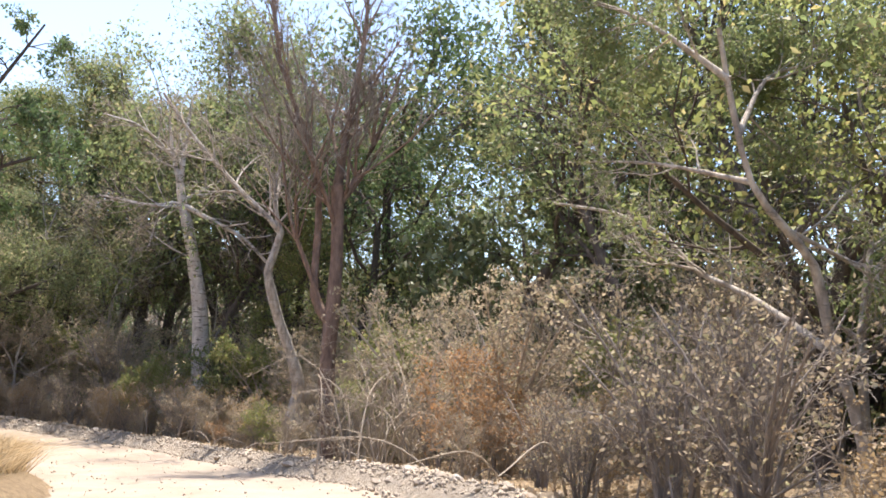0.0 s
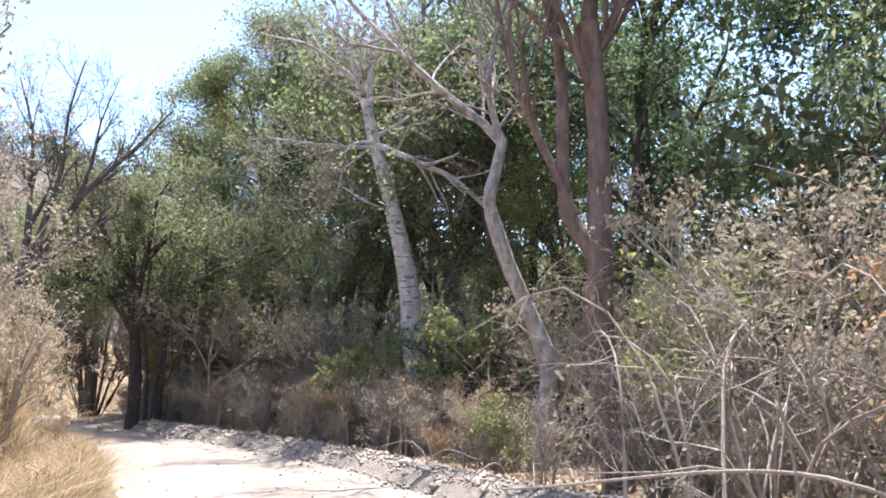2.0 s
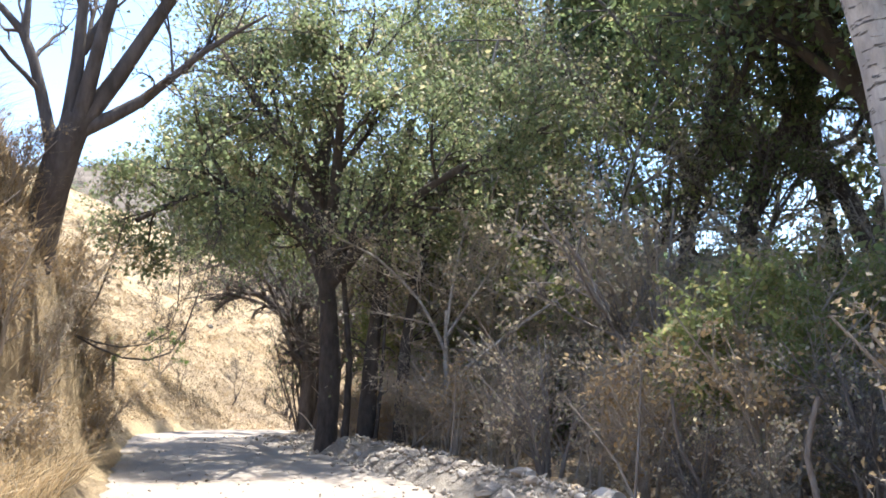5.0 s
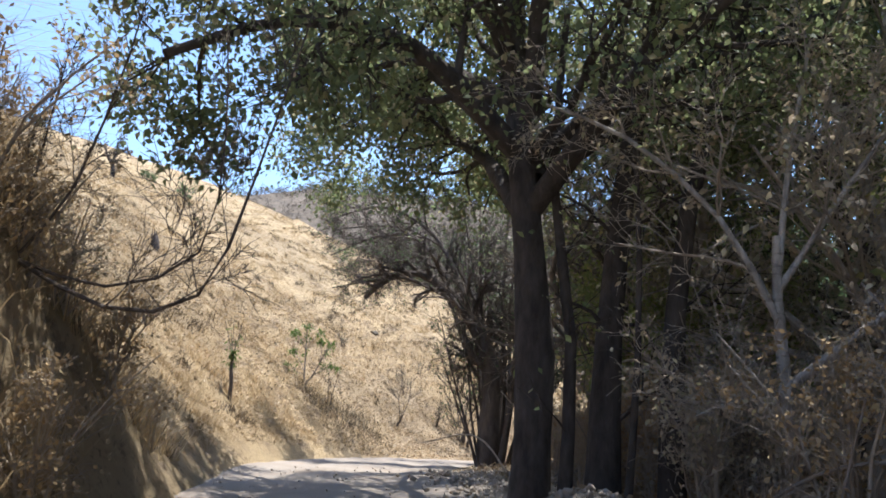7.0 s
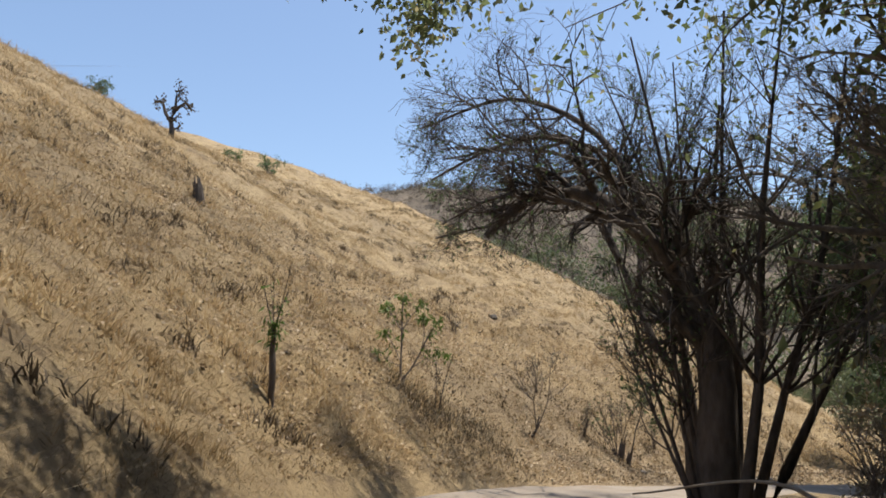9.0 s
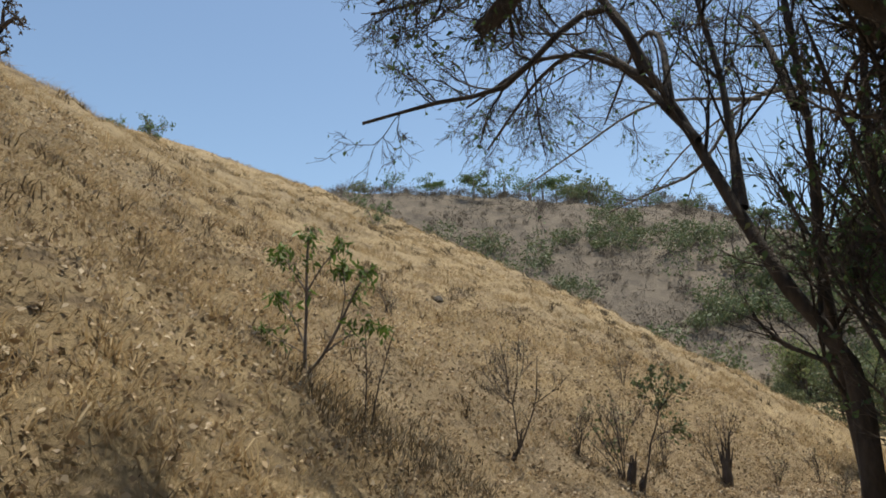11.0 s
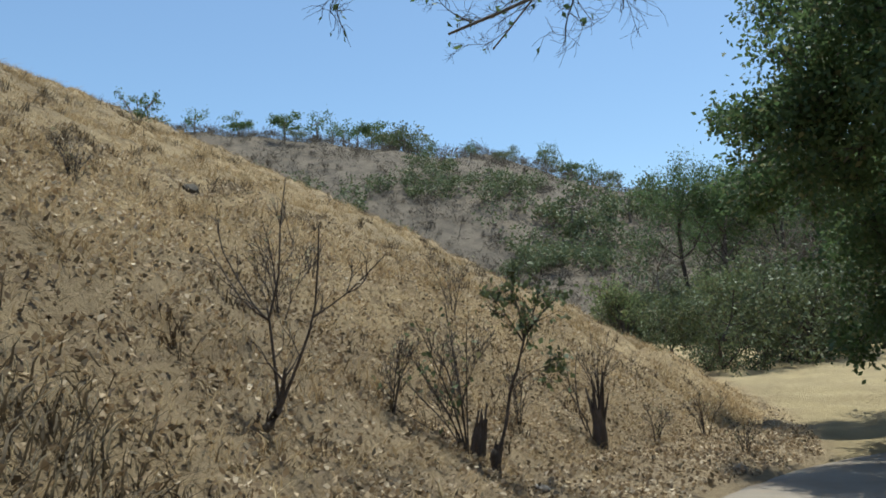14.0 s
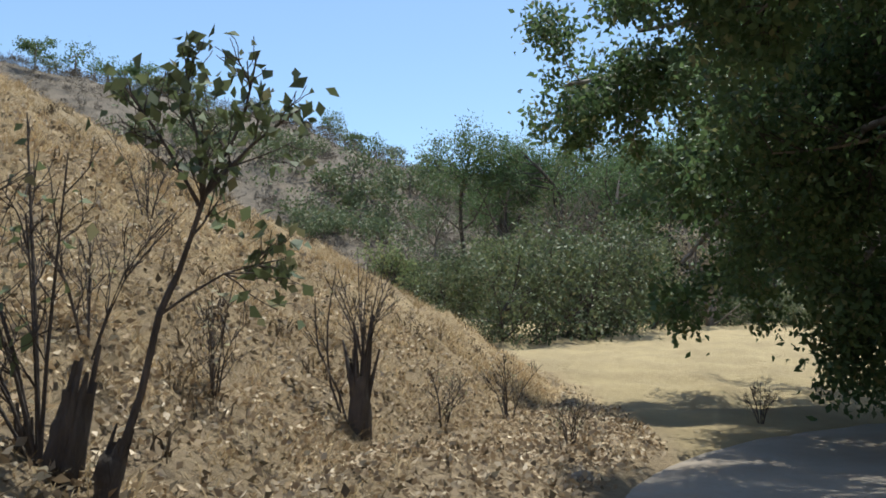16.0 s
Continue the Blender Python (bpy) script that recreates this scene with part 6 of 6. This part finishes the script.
    for seed, x, y, h, lab in ((57, -5.75, 76.4, 1.1, "small dry bush at the foot of the slope"), (58, -11.2, 76.2, 1.5, "bare bush on the dry slope"), (59, -5.3, 74.6, 0.7, "low dry bush beside the road"), (60, -10.4, 71.0, 1.4, "bare bush with curled brown leaves"),
                               (61, -12.4, 68.2, 1.3, "bare bush with curled brown leaves"), (62, -15.4, 68.0, 0.8, "low grey bush on the dry slope"), (63, -13.4, 72.5, 1.0, "bare bush on the dry slope"), (64, -0.4, 78.6, 0.8, "small dry bush in the yellow field"),
                               (65, -11.0, 68.6, 1.2, "thin bare bush on the slope"), (66, -6.9, 75.4, 0.9, "low dry bush at the foot of the slope"), (67, -9.5, 71.8, 1.1, "thin bare bush on the slope")):
        rng = np.random.default_rng(seed)
        rows = []
        for k in range(6):
            a, r = rng.uniform(0, 6.28), rng.uniform(0.15, 0.5) * h
            hh = h * rng.uniform(0.6, 1.0)
            rows.append(([(0.03 * math.cos(a), 0.03 * math.sin(a), -0.08), (r * 0.4 * math.cos(a), r * 0.4 * math.sin(a), hh * 0.55), (r * math.cos(a), r * math.sin(a), hh)], 0.011))
        twig_sapling(seed, x, y, rows, lab, LEAF_BROWN, 0.8, 0.07, 5, 0.36 * h)


def gnarled_tree():
    p = Plant(70)
    for rows, r in (([(0, 0, -0.3), (0.1, 0, 0.5), (0.0, 0, 1.0), (0.3, 0, 1.5)], 0.13), ([(0.0, 0, 0.9), (-0.4, 0, 1.4), (-0.6, 0, 1.9), (-1.0, 0, 2.0)], 0.08), ([(0.2, 0, 1.4), (0.8, 0, 1.6), (1.1, 0, 1.3)], 0.07), ([(0.25, 0, 1.4), (0.2, 0, 2.0), (0.6, 0, 2.3)], 0.06)):
        a, b = p.stem(rows, r, r * 0.5, 7, 0.2, p.limbs)
        p.branches(a, b, 5, 0.4, 1.0, 0.6, [(4, 0.3, 0.02, 4, 0.6, 50, 2, 0.06), (3, 0.3, 0, 0, 0, 0, 3, 0.06)], 55, 0.1)
    p.make("gnarled_tree", (-28.4, 66.5, on_ground(-28.4, 66.5, 0.1)), BARK_DARK, WEED, 0.12, 0.6, label="small gnarled dark tree on the hill's crest", category="tree")
    p = Plant(71)
    splinters(p, (0, 0, 0), 0.85, 0.15, (-0.14, 0.0), 6)
    p.make("dead_stump", (-18.85, 59.0, on_ground(-18.85, 59.0, 0.05)), BARK_DARK, label="short dark dead stump on the grassy slope", category="stump")
    for seed, x, y, h in ((72, -26.0, 88.0, 1.7), (73, -33.5, 79.0, 1.4), (74, -41.0, 84.0, 1.2), (75, -38.0, 70.0, 1.3)):
        p = Plant(seed, 9.0)
        for k in range(6):
            a, r = p.rng.uniform(0, 6.28), 0.5 * h
            q, w = p.stem([(0, 0, -0.1), (r * 0.4 * math.cos(a), r * 0.4 * math.sin(a), h * 0.5), (r * math.cos(a), r * math.sin(a), h * p.rng.uniform(0.7, 1))], 0.03, 0.01, 5, 0.1, p.limbs)
            p.branches(q, w, 5, 0.3, 1.0, 0.6, [(4, 0.2, 0.05, 4, 0.6, 45, 3, 0.06), (3, 0.2, 0, 0, 0, 0, 4, 0.06)], 50, 0.1)
        p.make("crest_bush", (x, y, on_ground(x, y)), BARK_GREY, LEAF_DARK, 0.12, 0.5, label="dark bush standing on the hill's crest", category="bush", group="crest bushes", limb_name="stem")


def rock_mesh(seed, name):
    rng = np.random.default_rng(seed)
    bm = bmesh.new()
    bmesh.ops.create_icosphere(bm, subdivisions=2, radius=1.0)
    cuts = [(unit(rng.normal(size=3)), rng.uniform(0.55, 0.85)) for _ in range(9)]
    for v in bm.verts:
        p = np.array(v.co)
        for nrm, lim in cuts:
            over = p @ nrm - lim
            if over > 0:
                p = p - nrm * over
        p = p * (1 + 0.05 * rng.normal())
        v.co = Vector(p * np.array([1.0, 0.8, 0.6]))
    me = bpy.data.meshes.new(name)
    bm.to_mesh(me)
    bm.free()
    me.materials.append(STONE)
    return me


def stones():
    rng = np.random.default_rng(90)
    kinds = [rock_mesh(s, "rock") for s in range(100, 106)]

    def put(x, y, s, label, group):
        ob = new("rock", kinds[rng.integers(6)])
        ob.matrix_basis = pose(x, y, on_ground(x, y, -0.12 * s), rng.uniform(-25, 25), rng.uniform(-25, 25), rng.uniform(0, 360))
        ob.scale = (s, s * rng.uniform(0.7, 1.1), s * rng.uniform(0.7, 1.1))
        tagged(ob, label, "rock", group)

    d = np.gradient(ROAD_ROWS[:, :2], axis=0)
    d /= np.linalg.norm(d, axis=1)[:, None]
    pick = np.where((ROAD_ROWS[:, 1] > 8) & (ROAD_ROWS[:, 1] < 49))[0]
    for k in range(280):
        i = pick[int(len(pick) * rng.uniform(0, 1) ** 0.8)]
        off = ROAD_ROWS[i, 2] + rng.normal() * 0.38 + 0.35
        x, y = ROAD_ROWS[i, 0] + d[i, 1] * off, ROAD_ROWS[i, 1] - d[i, 0] * off
        put(x, y, 0.05 + 0.13 * rng.uniform(0, 1) ** 2.2, "pale broken stone on the road's edge", "stones along the road")
    put(7.3, 20.3, 0.27, "large pale stone at the road's edge", "stones along the road")
    put(4.6, 36.2, 0.3, "large brownish stone at the road's edge", "stones along the road")
    for x, y, s in ((-5.9, 72.2, 0.16), (-4.5, 73.4, 0.12), (-9.0, 68.2, 0.12)):
        put(x, y, s, "grey-brown rock lying on the slope", "rocks on the slope")


def gravel():
    """Broken stones too small to pick apart, heaped along the road's edge and thinly over the road."""
    rng = np.random.default_rng(92)
    d = np.gradient(ROAD_ROWS[:, :2], axis=0)
    d /= np.linalg.norm(d, axis=1)[:, None]
    pick = np.where((ROAD_ROWS[:, 1] > 2) & (ROAD_ROWS[:, 1] < 52))[0]
    n = 7000
    i = pick[rng.integers(0, len(pick), n)]
    edge = rng.uniform(0, 1, n) < 0.85
    off = np.where(edge, ROAD_ROWS[i, 2] + 0.3 + rng.normal(size=n) * 0.42, rng.uniform(-0.95, 0.95, n) * ROAD_ROWS[i, 2])
    along = rng.uniform(-0.4, 0.4, n)
    x, y = ROAD_ROWS[i, 0] + d[i, 1] * off + d[i, 0] * along, ROAD_ROWS[i, 1] - d[i, 0] * off + d[i, 1] * along
    on_road = road_gap(x, y) < 0.1
    z = np.where(on_road, np.interp(y, LEVEL_Y, LEVEL_Z) + 0.03, height(x, y))
    size = np.where(edge, 0.018 + 0.05 * rng.uniform(0, 1, n) ** 2.5, 0.012 + 0.02 * rng.uniform(0, 1, n) ** 2)
    corner = np.array([[1, 0, 0], [0, 1, 0], [-1, 0, 0], [0, -1, 0], [0, 0, 1], [0, 0, -1]], float)
    v = corner[None] * size[:, None, None] * rng.uniform(0.55, 1.25, (n, 6, 1)) + rng.normal(size=(n, 6, 3)) * size[:, None, None] * 0.22
    v += np.stack([x, y, z + 0.25 * size], -1)[:, None]
    tri = np.array([[0, 1, 4], [1, 2, 4], [2, 3, 4], [3, 0, 4], [1, 0, 5], [2, 1, 5], [3, 2, 5], [0, 3, 5]])
    me = mesh_from("gravel", v, None, STONE, False, (np.arange(n)[:, None, None] * 6 + tri[None]).reshape(-1, 3))
    tagged(new("gravel", me), "pale broken gravel heaped along the road's edge", "gravel", kind="stuff")


def dark_rocks():
    for seed, x, y, s in ((121, -16.5, 73.8, 0.3),):
        me = rock_mesh(seed, "rock")
        me.materials[0] = DARK_STONE
        ob = new("rock", me)
        ob.matrix_basis = pose(x, y, on_ground(x, y, -0.2 * s), 10, 15, seed)
        ob.scale = (s, s * 0.9, s)
        tagged(ob, "dark weathered rock lying in the dry grass", "rock", "rocks on the slope")


def litter():
    rng = np.random.default_rng(95)
    # The second, dark set puts the shade between the leaves into colour.
    for n, size, mat, name, lab in ((120000, 0.075, LEAF_LITTER, "fallen_leaves", "curled dry fallen leaves on the slope's foot"), (16000, 0.085, WEED, "rotting_leaves", "dark leaves standing in for the shade between the dry ones")):
        y = rng.uniform(47, 86, n)
        u = 14.5 * rng.uniform(0, 1, n) ** 1.8 - 4.0
        x = eased(y, FOOT_Y, FOOT_X) - u
        dense = np.clip((y - 46) / 14, 0.25, 1) * np.clip((86 - y) / 8, 0, 1) * np.clip(0.75 + 0.5 * waves(x, y, 0.9, 71) + 0.3 * waves(x, y, 2.6, 72), 0.1, 1)
        keep = (road_gap(x, y) > 0.05 + 0.4 * rng.uniform(0, 1, n)) & (x < np.interp(y, EDGE_Y, EDGE_X) + 0.12 * rng.normal(size=n)) & (rng.uniform(0, 1, n) < dense)
        x, y = x[keep], y[keep]
        p = np.stack([x, y, height(x, y) + 0.02 + 0.05 * rng.uniform(0, 1, len(x))], -1)
        tagged(new(name, leaf_mesh(name, p, rng, size, mat, -0.1, 0.62, flat=0.7)), lab, "leaves", kind="stuff")
    n = 16000
    y = rng.uniform(2, 60, n)
    x = np.interp(y, ROAD_ROWS[:, 1], ROAD_ROWS[:, 0] + ROAD_ROWS[:, 2]) + rng.uniform(0.3, 9, n)
    keep = road_gap(x, y) > 0.5
    x, y = x[keep], y[keep]
    p = np.stack([x, y, height(x, y) + 0.03], -1)
    me = leaf_mesh("leaf_litter", p, rng, 0.10, LEAF_LITTER, -0.1, 0.6, flat=0.5)
    tagged(new("leaf_litter", me), "brown leaf litter under the thicket", "leaves", kind="stuff")


def ground_sticks():
    """Dead stems standing and lying along the thicket's edge."""
    rng = np.random.default_rng(97)
    rows = ROAD_ROWS[(ROAD_ROWS[:, 1] > 3) & (ROAD_ROWS[:, 1] < 50)]
    for k in range(90):
        x0, y0, hw = rows[rng.integers(len(rows))]
        x, y = x0 + hw + rng.uniform(0.9, 3.0), y0 + rng.uniform(-0.5, 0.5)
        if road_gap(np.array([x]), np.array([y]))[0] < 0.7:
            continue
        h = rng.uniform(0.5, 1.6)
        lean = rng.normal(size=2) * h * (0.25 if k % 3 else 1.2)
        w = Wood()
        pts = spline([(0, 0, -0.1), (lean[0] * 0.4 + 0.03, lean[1] * 0.4, h * 0.5), (lean[0], lean[1], h if k % 3 else h * 0.35)], 0.2)
        w.tube(pts, np.linspace(0.022, 0.009, len(pts)), 6)
        ob = new("dead_stick", w.mesh("dead_stick", TWIG_GREY if k % 2 else TWIG_TAN))
        ob.matrix_basis = pose(x, y, on_ground(x, y, 0.0))
        tagged(ob, "dead grey stick at the thicket's edge", "stick", "dead sticks")
    for x, y, h, tilt in ((3.15, 40.9, 2.0, 4), (5.7, 36.0, 1.5, -16), (6.0, 33.4, 1.3, 3)):
        w = Wood()
        pts = spline([(0, 0, -0.2), (0.07, 0.02, h * 0.3), (-0.02, 0.05, h * 0.62), (0.06, 0, h)], 0.12)
        w.tube(pts, np.linspace(0.036, 0.022, len(pts)) * rng.uniform(0.85, 1.15, len(pts)), 8)
        ob = new("fence_post", w.mesh("fence_post", BARK_GREY))
        ob.matrix_basis = pose(x, y, on_ground(x, y, 0.0), 0, tilt, 0)
        tagged(ob, "rough grey wooden post beside the road", "post", "rough posts")


leafy_post()
leafy_sapling()
hill_saplings()
gnarled_tree()
dark_rocks()
stones()
gravel()
litter()
ground_sticks()
